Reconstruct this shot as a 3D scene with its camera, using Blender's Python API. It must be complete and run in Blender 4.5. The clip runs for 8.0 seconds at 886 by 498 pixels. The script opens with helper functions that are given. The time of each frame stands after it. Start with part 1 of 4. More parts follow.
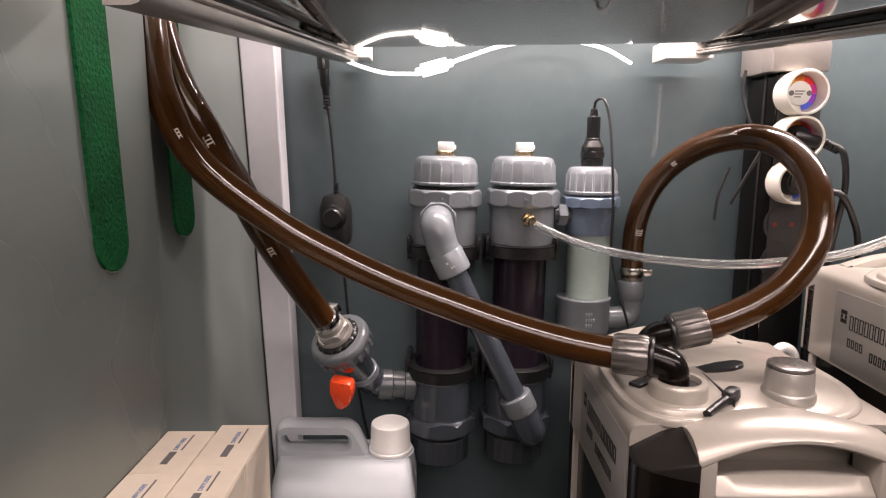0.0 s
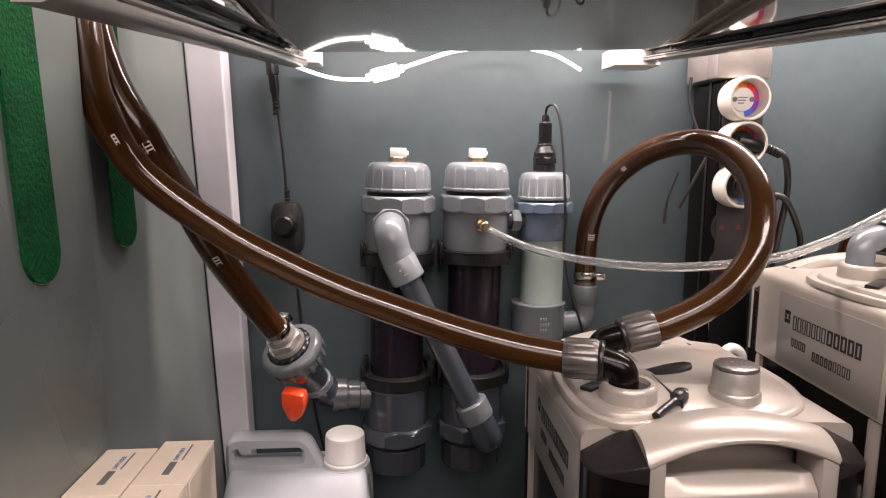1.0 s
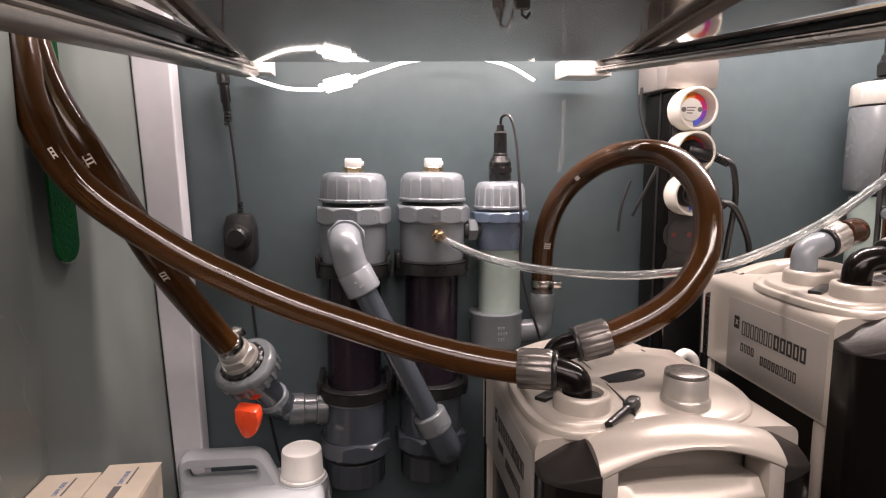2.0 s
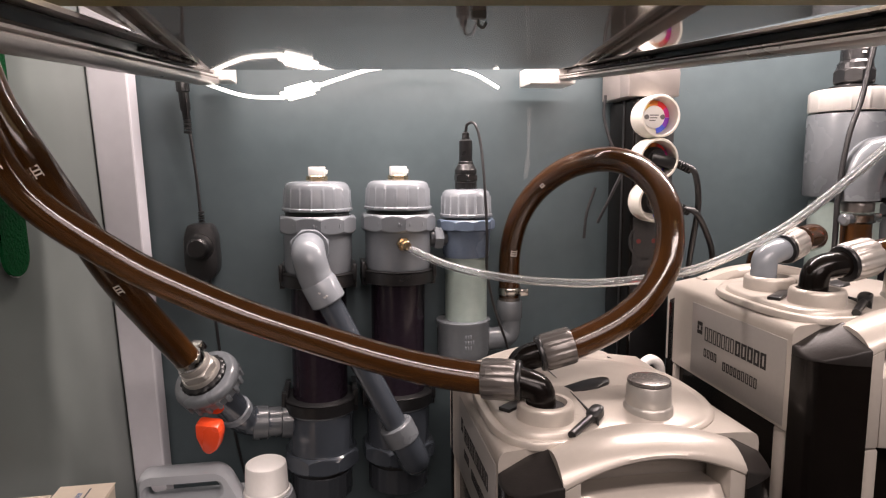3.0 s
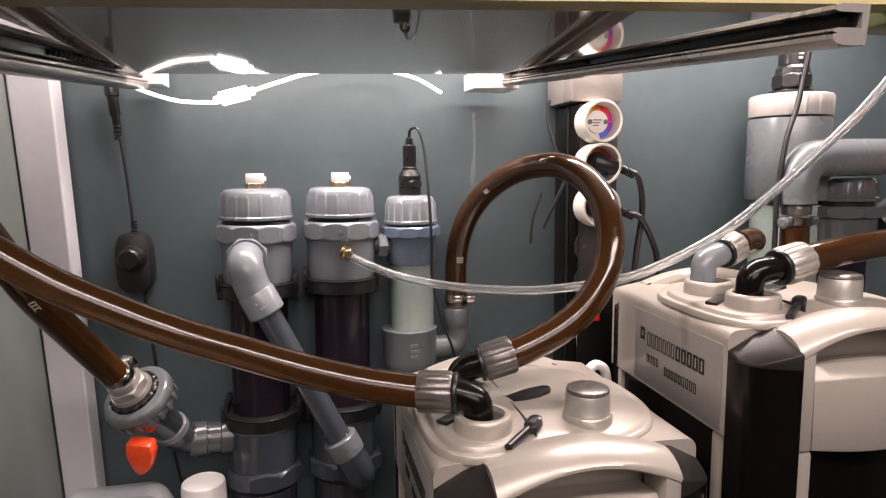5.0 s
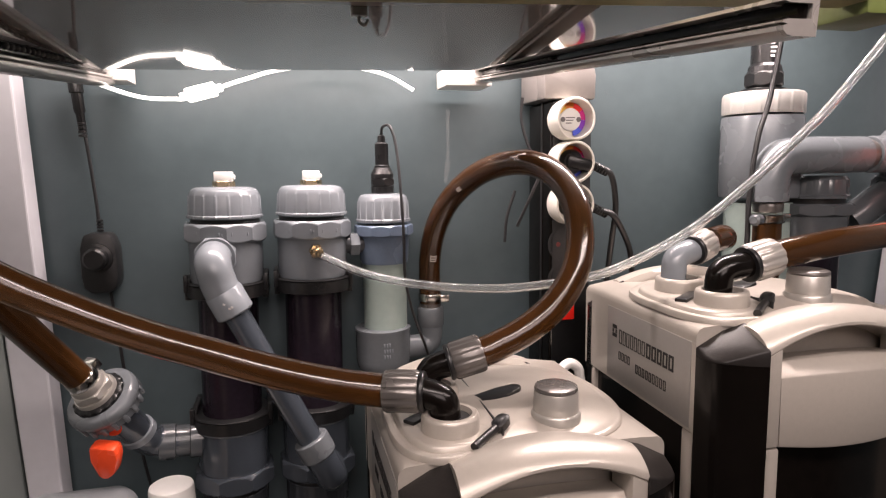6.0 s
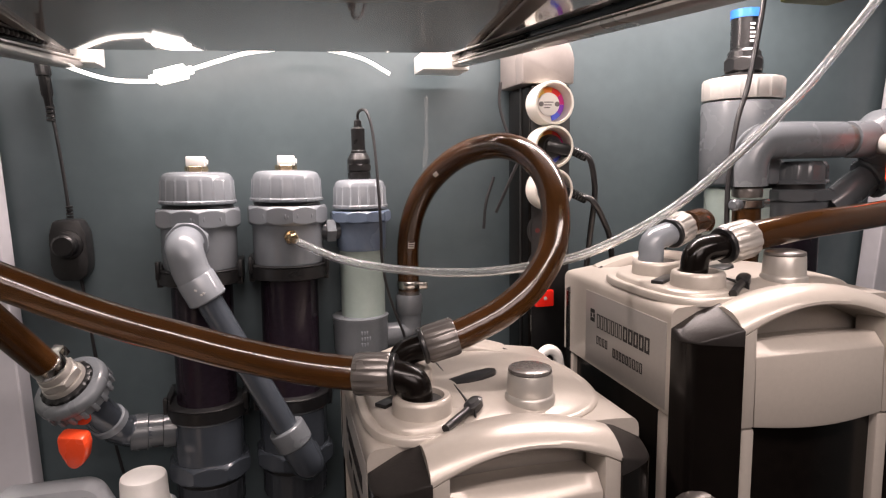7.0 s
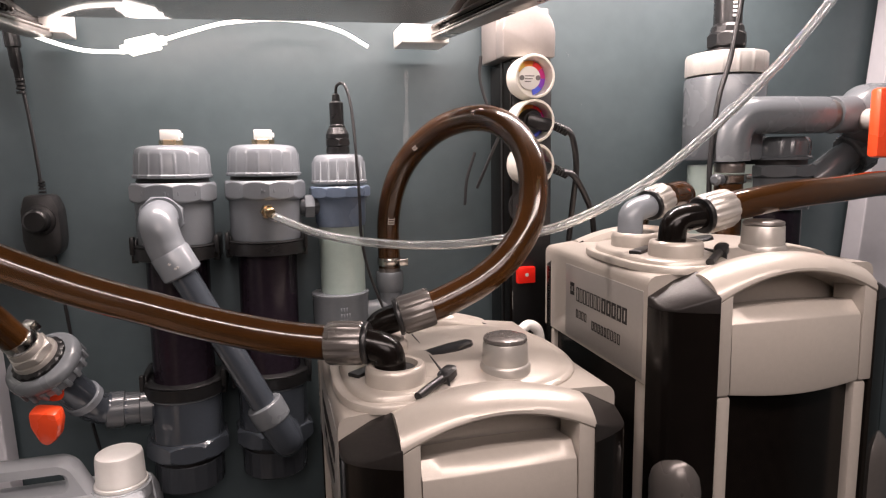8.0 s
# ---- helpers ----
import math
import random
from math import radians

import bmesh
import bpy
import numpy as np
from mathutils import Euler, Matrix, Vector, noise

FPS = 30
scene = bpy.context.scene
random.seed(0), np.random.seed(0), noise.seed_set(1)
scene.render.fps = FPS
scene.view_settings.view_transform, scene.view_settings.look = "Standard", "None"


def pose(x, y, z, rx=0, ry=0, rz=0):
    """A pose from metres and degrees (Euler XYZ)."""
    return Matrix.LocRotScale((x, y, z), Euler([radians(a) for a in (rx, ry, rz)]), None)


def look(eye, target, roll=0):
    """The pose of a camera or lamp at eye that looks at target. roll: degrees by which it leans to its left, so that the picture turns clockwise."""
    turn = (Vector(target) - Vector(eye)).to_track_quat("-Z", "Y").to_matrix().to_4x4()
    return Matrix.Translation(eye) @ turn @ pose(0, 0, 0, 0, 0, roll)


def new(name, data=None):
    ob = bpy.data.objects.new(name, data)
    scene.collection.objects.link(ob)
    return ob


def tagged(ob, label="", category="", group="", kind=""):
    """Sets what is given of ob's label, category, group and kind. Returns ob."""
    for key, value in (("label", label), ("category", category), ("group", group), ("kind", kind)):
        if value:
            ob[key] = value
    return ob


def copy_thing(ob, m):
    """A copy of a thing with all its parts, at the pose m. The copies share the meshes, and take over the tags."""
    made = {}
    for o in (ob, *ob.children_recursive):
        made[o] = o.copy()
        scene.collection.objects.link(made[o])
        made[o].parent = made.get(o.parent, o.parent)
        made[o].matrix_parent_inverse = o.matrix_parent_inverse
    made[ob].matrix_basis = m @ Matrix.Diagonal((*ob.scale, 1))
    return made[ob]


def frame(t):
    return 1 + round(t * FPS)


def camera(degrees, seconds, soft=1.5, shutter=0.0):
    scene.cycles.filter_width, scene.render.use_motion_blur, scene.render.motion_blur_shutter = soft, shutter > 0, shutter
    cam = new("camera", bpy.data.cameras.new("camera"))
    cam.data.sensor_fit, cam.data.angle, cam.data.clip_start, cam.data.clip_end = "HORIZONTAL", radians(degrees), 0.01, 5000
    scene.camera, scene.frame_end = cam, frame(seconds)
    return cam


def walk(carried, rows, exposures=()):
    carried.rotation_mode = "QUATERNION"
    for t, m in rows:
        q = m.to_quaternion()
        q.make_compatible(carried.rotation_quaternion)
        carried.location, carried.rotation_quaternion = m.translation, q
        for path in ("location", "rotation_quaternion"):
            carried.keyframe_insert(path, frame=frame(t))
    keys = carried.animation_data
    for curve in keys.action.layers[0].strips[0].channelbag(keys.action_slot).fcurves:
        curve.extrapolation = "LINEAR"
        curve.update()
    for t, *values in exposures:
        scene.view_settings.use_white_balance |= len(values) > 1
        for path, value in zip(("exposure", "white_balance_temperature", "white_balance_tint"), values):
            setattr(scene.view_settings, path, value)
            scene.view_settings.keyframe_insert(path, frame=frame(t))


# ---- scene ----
cam = camera(70.3, 8.0, 1.2)
PATH = [
    (0, (0.0004, 0.0001, 0.6606), (0.0241, 1.9745, 0.3422), 0.31),
    (0.5, (0.0058, 0.0031, 0.6597), (0.0829, 1.9778, 0.3522), 0.26),
    (1, (0.0109, 0.0047, 0.6594), (0.1517, 1.9776, 0.3635), 0.09),
    (1.5, (0.0157, 0.0062, 0.6608), (0.2108, 1.9756, 0.3722), -0.07),
    (2, (0.0208, 0.0073, 0.6631), (0.2718, 1.9723, 0.3877), -0.19),
    (3.5, (0.0372, 0.0134, 0.6685), (0.3975, 1.9637, 0.4103), -0.48),
    (4, (0.0430, 0.0154, 0.6700), (0.4336, 1.9603, 0.4153), -0.51),
    (4.5, (0.0495, 0.0176, 0.6702), (0.4637, 1.9576, 0.4155), -0.61),
    (6, (0.0729, 0.0206, 0.6670), (0.5515, 1.9459, 0.4136), -0.78),
    (6.5, (0.0802, 0.0218, 0.6609), (0.5741, 1.9430, 0.4060), -0.80),
    (7, (0.0877, 0.0229, 0.6527), (0.5951, 1.9400, 0.3932), -0.92),
    (7.5, (0.0949, 0.0237, 0.6440), (0.6107, 1.9378, 0.3789), -0.95),
    (8, (0.1023, 0.0231, 0.6340), (0.6289, 1.9314, 0.3489), -1.03),
]
walk(cam, [(t, look(eye, target, roll)) for t, eye, target, roll in PATH])

# ---- light ----
world = bpy.data.worlds.new("world")
scene.world = world
world.use_nodes = True
world.node_tree.nodes["Background"].inputs[0].default_value = (0.9, 0.95, 1.0, 1)
world.node_tree.nodes["Background"].inputs[1].default_value = 0.006
scene.view_settings.exposure = 0.0


def area_lamp(name, loc, target, sx, sy, watts, color):
    data = bpy.data.lights.new(name, "AREA")
    data.shape, data.size, data.size_y, data.energy, data.color = "RECTANGLE", sx, sy, watts, color
    ob = new(name, data)
    ob.matrix_world = look(loc, target)
    return ob


WARM = (1.0, 0.83, 0.792)
area_lamp("led_strip_lamp", (0.35, 0.655, 0.938), (0.35, 0.46, 0.40), 0.88, 0.014, 10.8, WARM)
# added fill hidden behind the shelf edge, brightens the columns and back panel
area_lamp("shelf_fill_lamp", (0.10, 0.643, 0.784), (0.10, 0.725, 0.50), 0.33, 0.008, 0.4, WARM)
# added fill without a known source, brightens the fronts from above
area_lamp("front_fill_lamp", (0.28, 0.10, 0.938), (0.28, 0.38, 0.40), 0.94, 0.08, 6.0, WARM)
# unseen area lamp, added as fill through the open front
area_lamp("room_fill_lamp", (0.1, -0.85, 1.20), (0.1, 0.60, 0.45), 0.9, 0.5, 8.5, WARM)


# ---- materials ----
def material(name, color, rough=0.5, metal=0.0, var=0.12, scale=40.0, bump=0.0, bump_scale=200.0, coat=0.0, trans=0.0, spec=0.5,
             emit=None, rough_var=0.08):
    m = bpy.data.materials.new(name)
    m.use_nodes = True
    nt = m.node_tree
    b = nt.nodes["Principled BSDF"]
    b.inputs["Roughness"].default_value, b.inputs["Metallic"].default_value = rough, metal
    b.inputs["Coat Weight"].default_value, b.inputs["Transmission Weight"].default_value = coat, trans
    b.inputs["Coat Roughness"].default_value = 0.08
    b.inputs["Specular IOR Level"].default_value = spec
    tc = nt.nodes.new("ShaderNodeTexCoord")
    big, fine = nt.nodes.new("ShaderNodeTexNoise"), nt.nodes.new("ShaderNodeTexNoise")
    big.inputs["Scale"].default_value, big.inputs["Detail"].default_value = scale * 0.25, 4
    fine.inputs["Scale"].default_value, fine.inputs["Detail"].default_value = scale * 4, 3
    for n in (big, fine):
        nt.links.new(tc.outputs["Object"], n.inputs["Vector"])
    mix = nt.nodes.new("ShaderNodeMath")
    mix.operation = "ADD"
    nt.links.new(big.outputs["Fac"], mix.inputs[0])
    nt.links.new(fine.outputs["Fac"], mix.inputs[1])
    ramp = nt.nodes.new("ShaderNodeMapRange")
    ramp.inputs["From Min"].default_value, ramp.inputs["From Max"].default_value = 0.6, 1.4
    ramp.inputs["To Min"].default_value, ramp.inputs["To Max"].default_value = 1 - var, 1 + var
    nt.links.new(mix.outputs[0], ramp.inputs["Value"])
    tint = nt.nodes.new("ShaderNodeVectorMath")
    tint.operation = "SCALE"
    tint.inputs[0].default_value = color
    nt.links.new(ramp.outputs["Result"], tint.inputs["Scale"])
    nt.links.new(tint.outputs[0], b.inputs["Base Color"])
    if rough_var:
        rr = nt.nodes.new("ShaderNodeMapRange")
        rr.inputs["From Min"].default_value, rr.inputs["From Max"].default_value = 0.3, 0.7
        rr.inputs["To Min"].default_value, rr.inputs["To Max"].default_value = max(0.02, rough - rough_var), rough + rough_var
        nt.links.new(big.outputs["Fac"], rr.inputs["Value"])
        nt.links.new(rr.outputs["Result"], b.inputs["Roughness"])
    if bump:
        bn, bp = nt.nodes.new("ShaderNodeTexNoise"), nt.nodes.new("ShaderNodeBump")
        bn.inputs["Scale"].default_value, bn.inputs["Detail"].default_value = bump_scale, 3
        nt.links.new(tc.outputs["Object"], bn.inputs["Vector"])
        nt.links.new(bn.outputs["Fac"], bp.inputs["Height"])
        bp.inputs["Strength"].default_value, bp.inputs["Distance"].default_value = bump, 0.002
        nt.links.new(bp.outputs["Normal"], b.inputs["Normal"])
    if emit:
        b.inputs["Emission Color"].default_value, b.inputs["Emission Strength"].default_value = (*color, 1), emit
    return m


M_WALL = material("slate_panel", (0.068, 0.092, 0.100), 0.42, 0, 0.10, 14, 0.03, 500, rough_var=0.06)
M_SIDE = material("side_panel", (0.182, 0.206, 0.196), 0.30, 0.3, 0.05, 8, 0.012, 300, rough_var=0.04)
M_POST = material("pale_profile", (0.52, 0.52, 0.55), 0.45, 0, 0.05, 20)
M_FLOOR = material("dark_floor", (0.016, 0.017, 0.017), 0.5, 0, 0.2, 20)
M_ROOM = material("room_paint", (0.09, 0.086, 0.082), 0.8, 0, 0.06, 3)
M_PVC = material("grey_pvc", (0.178, 0.196, 0.214), 0.24, 0, 0.03, 60, 0.02, 200, rough_var=0.03)
# PVC grey for lower parts, darkened to hold the shade below the upper ones
M_PVCS = material("shaded_slate_pvc", (0.046, 0.055, 0.067), 0.14, 0, 0.04, 60, 0.01, 200, coat=0.5, rough_var=0.03)
M_PVCB = material("blue_grey_pvc", (0.125, 0.165, 0.23), 0.25, 0, 0.07, 60, 0.04, 150)
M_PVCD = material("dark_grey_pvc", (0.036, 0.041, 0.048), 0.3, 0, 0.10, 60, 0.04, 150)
M_PVCK = material("charcoal_pvc", (0.075, 0.083, 0.090), 0.22, 0, 0.06, 60, 0.03, 150)
M_PVCM = material("mid_grey_pvc", (0.130, 0.143, 0.154), 0.25, 0, 0.06, 60, 0.03, 150)
M_PVCL = material("pale_grey_pvc", (0.38, 0.37, 0.35), 0.35, 0, 0.06, 60)
M_TUBE = material("smoked_tube", (0.014, 0.010, 0.015), 0.22, 0, 0.3, 50, spec=0.3, rough_var=0.04)
M_TUBEG = material("milky_green_tube", (0.30, 0.37, 0.34), 0.3, 0, 0.08, 30, coat=0.3)
M_BLACK = material("black_plastic", (0.010, 0.010, 0.0105), 0.32, 0, 0.3, 60, 0.05, 300)
M_BLACKM = material("satin_black", (0.013, 0.013, 0.0135), 0.45, 0, 0.3, 60, 0.08, 400)
M_SATIN = material("satin_charcoal", (0.018, 0.016, 0.015), 0.36, 0.0, 0.15, 60, 0.06, 500, spec=0.22)
M_INKD = material("dark_ink", (0.020, 0.019, 0.019), 0.55, spec=0.2)
M_GLOSS = material("gloss_black", (0.0045, 0.0035, 0.003), 0.2, 0, 0.3, 30, coat=0.0, spec=0.25, rough_var=0.02)
M_SILVER = material("champagne_plastic", (0.43, 0.395, 0.35), 0.33, 0.3, 0.04, 60, 0.05, 900, rough_var=0.04)
M_SILVERD = material("shaded_champagne", (0.31, 0.295, 0.275), 0.4, 0.3, 0.04, 60)
M_NUT = material("gunmetal_plastic", (0.14, 0.13, 0.122), 0.28, 0.5, 0.04, 60, rough_var=0.03)
M_NUTL = material("silver_nut", (0.42, 0.40, 0.37), 0.3, 0.5, 0.03, 60, rough_var=0.02)
M_STEEL = material("steel", (0.55, 0.53, 0.50), 0.22, 1.0, 0.08, 90)
M_BRASS = material("brass", (0.74, 0.58, 0.38), 0.25, 1.0, 0.08, 90)
M_WHITE = material("white_plastic", (0.78, 0.77, 0.74), 0.35, 0, 0.03, 60)
M_IVORY = material("ivory_socket", (0.72, 0.69, 0.62), 0.35, 0, 0.03, 60)
M_ORANGE = material("orange_red_plastic", (0.90, 0.085, 0.025), 0.28, 0, 0.05, 60)
M_GREEN = material("green_foam", (0.005, 0.062, 0.019), 0.9, 0, 0.55, 110, 1.0, 330, spec=0.1)
M_CARTON = material("cream_carton", (0.76, 0.66, 0.54), 0.6, 0, 0.05, 30, 0.08, 300)
M_INK = material("grey_ink", (0.16, 0.15, 0.15), 0.6)
M_INKB = material("blue_ink", (0.12, 0.2, 0.42), 0.6)
M_JUG = material("milky_jug", (0.40, 0.425, 0.45), 0.38, 0, 0.05, 12)
M_HOSE = material("brown_hose", (0.072, 0.029, 0.008), 0.15, 0, 0.3, 40, coat=0.12, trans=0.5)
M_CLEAR = material("clear_hose", (0.9, 0.92, 0.92), 0.05, 0, 0.02, 40, trans=0.92, rough_var=0)
M_CABLE = material("cable_black", (0.016, 0.016, 0.017), 0.38, 0, 0.2, 60)
# white cable plastic: emission stands in for the strong light falling on it
M_LEADLIT = material("overlit_white", (1.0, 0.96, 0.90), 0.4, 0, 0.0, 60, emit=2.2)
M_DRAWER = material("drawer_lacquer", (0.28, 0.232, 0.202), 0.05, 0, 0.04, 6, coat=0.6, rough_var=0)
M_EDGE = material("pale_wood_edge", (0.28, 0.24, 0.10), 0.5, 0, 0.12, 60)
M_OLIVE = material("olive_plastic", (0.10, 0.125, 0.035), 0.4, 0, 0.15, 60)
M_RAIL = material("slide_steel", (0.36, 0.34, 0.32), 0.30, 0.5, 0.1, 60)
M_RED = material("red_rocker", (0.75, 0.02, 0.012), 0.2, 0, 0.05, 60, emit=0.22)
M_COVER = material("grey_metallic_plastic", (0.30, 0.275, 0.26), 0.42, 0.35, 0.05, 60, 0.03, 600)
M_DIMRED = material("dark_red_plastic", (0.12, 0.008, 0.006), 0.4)
M_PAPER = material("label_paper", (0.72, 0.68, 0.62), 0.6, 0, 0.03, 60)


# ---- mesh helpers ----
def thing(name, loc, label, category, group="", rz=0.0):
    ob = tagged(new(name), label, category, group)
    ob.matrix_basis = pose(*loc, 0, 0, rz)
    return ob


def part(name, bm, mat, parent=None, label="", smooth=True, at_world=False):
    me = bpy.data.meshes.new(name)
    if at_world:
        top = parent
        while top.parent:
            top = top.parent
        bm.transform(top.matrix_basis.inverted())
    bmesh.ops.recalc_face_normals(bm, faces=bm.faces)
    bm.to_mesh(me)
    bm.free()
    me.materials.append(mat)
    if smooth:
        me.shade_smooth()
        me.set_sharp_from_angle(angle=radians(38))
    ob = new(name, me)
    ob.parent = parent
    return tagged(ob, label)


def joined(*bms):
    out = bmesh.new()
    for b in bms:
        me = bpy.data.meshes.new("t")
        b.to_mesh(me)
        b.free()
        out.from_mesh(me)
        bpy.data.meshes.remove(me)
    return out


def moved(bm, m):
    bm.transform(m)
    return bm


def box(x0, y0, z0, x1, y1, z1, bevel=0.0, segs=2):
    bm = bmesh.new()
    bmesh.ops.create_cube(bm, size=1)
    bm.transform(Matrix.Translation(((x0 + x1) / 2, (y0 + y1) / 2, (z0 + z1) / 2)) @ Matrix.Diagonal((x1 - x0, y1 - y0, z1 - z0, 1)))
    if bevel:
        bmesh.ops.bevel(bm, geom=list(bm.edges), offset=bevel, segments=segs, profile=0.5, affect="EDGES")
    return bm


def lathe(profile, segs=40, ripple=None):
    """profile: (radius, z) from bottom to top; ripple(angle, z) scales the radius."""
    bm = bmesh.new()
    rings = []
    for r, z in profile:
        ring = []
        for k in range(segs):
            a = 2 * math.pi * k / segs
            q = r * (ripple(a, z) if ripple else 1)
            ring.append(bm.verts.new((q * math.cos(a), q * math.sin(a), z)))
        rings.append(ring)
    for low, up in zip(rings, rings[1:]):
        for k in range(segs):
            bm.faces.new((low[k], low[(k + 1) % segs], up[(k + 1) % segs], up[k]))
    bm.faces.new(rings[0][::-1])
    bm.faces.new(rings[-1])
    return bm


def ribbed(profile, ribs, depth, segs_per=8, share=0.3, top=99.0):
    """A lathe with narrow raised ribs up to the height top."""
    return lathe(profile, ribs * segs_per, lambda a, z: 1 + depth * (1 if z < top and (a * ribs / (2 * math.pi)) % 1 < share else 0))


def prism(sides, r, z0, z1, turn=0.0, chamfer=0.12):
    """A nut: a many-sided prism with chamfered rims."""
    c = (z1 - z0) * chamfer
    bm = lathe([(r * 0.94, z0), (r, z0 + c), (r, z1 - c), (r * 0.94, z1)], sides)
    return moved(bm, pose(0, 0, 0, 0, 0, turn))


def facet_nut(sides, r_in, z0, z1, turn=0.0):
    """A union nut: flat facets whose upper and lower ends are cut to arcs by a cone."""
    segs, corner, high = sides * 10, r_in / math.cos(math.pi / sides), z1 - z0
    bm = bmesh.new()
    rings = []
    for t in (0, 0.05, 0.1, 0.15, 0.22, 0.5, 0.78, 0.85, 0.9, 0.95, 1.0):
        cone = r_in * 0.975 + (corner * 1.01 - r_in * 0.975) * min(1.0, min(t, 1 - t) / 0.22)
        ring = []
        for k in range(segs):
            a = 2 * math.pi * k / segs
            off = (a + math.pi / sides) % (2 * math.pi / sides) - math.pi / sides
            q = min(r_in / math.cos(off), cone)
            ring.append(bm.verts.new((q * math.cos(a), q * math.sin(a), z0 + t * high)))
        rings.append(ring)
    for p, q in zip(rings, rings[1:]):
        for k in range(segs):
            bm.faces.new((p[k], p[(k + 1) % segs], q[(k + 1) % segs], q[k]))
    bm.faces.new(rings[0][::-1])
    bm.faces.new(rings[-1])
    return moved(bm, pose(0, 0, 0, 0, 0, turn))


def smooth_path(pts, per=10):
    """Catmull-Rom through the points."""
    p = [Vector(q) for q in pts]
    p = [2 * p[0] - p[1]] + p + [2 * p[-1] - p[-2]]
    out = []
    for i in range(1, len(p) - 2):
        a, b, c, d = p[i - 1:i + 3]
        for k in range(per):
            t = k / per
            out.append(0.5 * (2 * b + (c - a) * t + (2 * a - 5 * b + 4 * c - d) * t * t + (3 * b - a - 3 * c + d) * t ** 3))
    out.append(p[-2])
    return out


def tube(pts, r, segs=20, per=10, inner=0.0, smooth=True):
    """A round tube along points; r may be a list along the way."""
    way = smooth_path(pts, per) if smooth else [Vector(q) for q in pts]
    n = len(way)
    tangents = [(way[min(i + 1, n - 1)] - way[max(i - 1, 0)]).normalized() for i in range(n)]
    up = Vector((0, 0, 1)) if abs(tangents[0].z) < 0.9 else Vector((1, 0, 0))
    side = tangents[0].cross(up).normalized()
    bm = bmesh.new()

    def skin(scale, flip):
        s, rings = side.copy(), []
        for i, c in enumerate(way):
            s = (s - tangents[i] * s.dot(tangents[i])).normalized()
            v = tangents[i].cross(s)
            rr = (r[min(int(i / max(n - 1, 1) * len(r)), len(r) - 1)] if isinstance(r, (list, tuple)) else r) * scale
            rings.append([bm.verts.new(c + rr * (math.cos(a) * s + math.sin(a) * v)) for a in (2 * math.pi * k / segs for k in range(segs))])
        for a, b in zip(rings, rings[1:]):
            for k in range(segs):
                f = (a[k], a[(k + 1) % segs], b[(k + 1) % segs], b[k])
                bm.faces.new(f[::-1] if flip else f)
        return rings

    outer = skin(1, False)
    if inner:
        inn = skin(inner, True)
        for e in (0, -1):
            for k in range(segs):
                bm.faces.new((outer[e][k], outer[e][(k + 1) % segs], inn[e][(k + 1) % segs], inn[e][k]))
    else:
        bm.faces.new(outer[0][::-1])
        bm.faces.new(outer[-1])
    return bm


def along(bm, a, b):
    """Lays a mesh built on the z axis from z = 0 with its foot at a, pointing to b."""
    d = Vector(b) - Vector(a)
    return moved(bm, Matrix.Translation(a) @ d.to_track_quat("Z", "Y").to_matrix().to_4x4())


def extruded(outline, y0, y1, bevel=0.0):
    """An outline of (x, z) pushed from y0 to y1."""
    bm = bmesh.new()
    a = [bm.verts.new((x, y0, z)) for x, z in outline]
    b = [bm.verts.new((x, y1, z)) for x, z in outline]
    n = len(a)
    bm.faces.new(a)
    bm.faces.new(b[::-1])
    for k in range(n):
        bm.faces.new((a[k], b[k], b[(k + 1) % n], a[(k + 1) % n]))
    if bevel:
        bmesh.ops.bevel(bm, geom=list(bm.edges), offset=bevel, segments=2, profile=0.5, affect="EDGES")
    return bm


def plan_loft(rings):
    bm = bmesh.new()
    vs = [[bm.verts.new(p) for p in ring] for ring in rings]
    n = len(vs[0])
    for p, q in zip(vs, vs[1:]):
        for k in range(n):
            bm.faces.new((p[k], p[(k + 1) % n], q[(k + 1) % n], q[k]))
    bm.faces.new(vs[0][::-1])
    bm.faces.new(vs[-1])
    return bm


def structure(name, bm, mat, label, smooth=False):
    return tagged(part(name, bm, mat, None, "", smooth), label, name.split("_")[0], kind="structure")


# ---- the cabinet ----
BACK, LEFT, RIGHT, TOP = 0.762, -0.222, 0.985, 0.95
structure("wall_north", box(-0.31, BACK, 0, RIGHT + 0.03, BACK + 0.02, TOP), M_WALL, "dark slate-grey back panel of the cabinet")
bm = bmesh.new()
plan = ((-0.286, 0.05), (-0.2215, 0.72), (-0.2215, BACK), (-0.31, BACK), (-0.31, 0.05))
lows = [bm.verts.new((x + (0.034 if k in (1, 2) else 0.0), y, 0)) for k, (x, y) in enumerate(plan)]
highs = [bm.verts.new((x - (0.004 if k in (1, 2) else 0.0), y, TOP)) for k, (x, y) in enumerate(plan)]
bm.faces.new(lows[::-1])
bm.faces.new(highs)
for k in range(5):
    bm.faces.new((lows[k], lows[(k + 1) % 5], highs[(k + 1) % 5], highs[k]))
structure("wall_west", bm, M_SIDE, "satin grey-green side panel of the cabinet")
structure("wall_east", box(RIGHT, -0.1, 0, RIGHT + 0.02, BACK, TOP), M_WALL, "dark slate-grey side panel of the cabinet")
structure("floor", box(-0.31, -1.6, -0.02, RIGHT + 0.03, BACK + 0.02, 0), M_FLOOR, "dark cabinet floor")
structure("ceiling", box(-0.31, 0.05, TOP, RIGHT + 0.03, BACK + 0.02, TOP + 0.02), M_SIDE, "grey underside of the cabinet top")
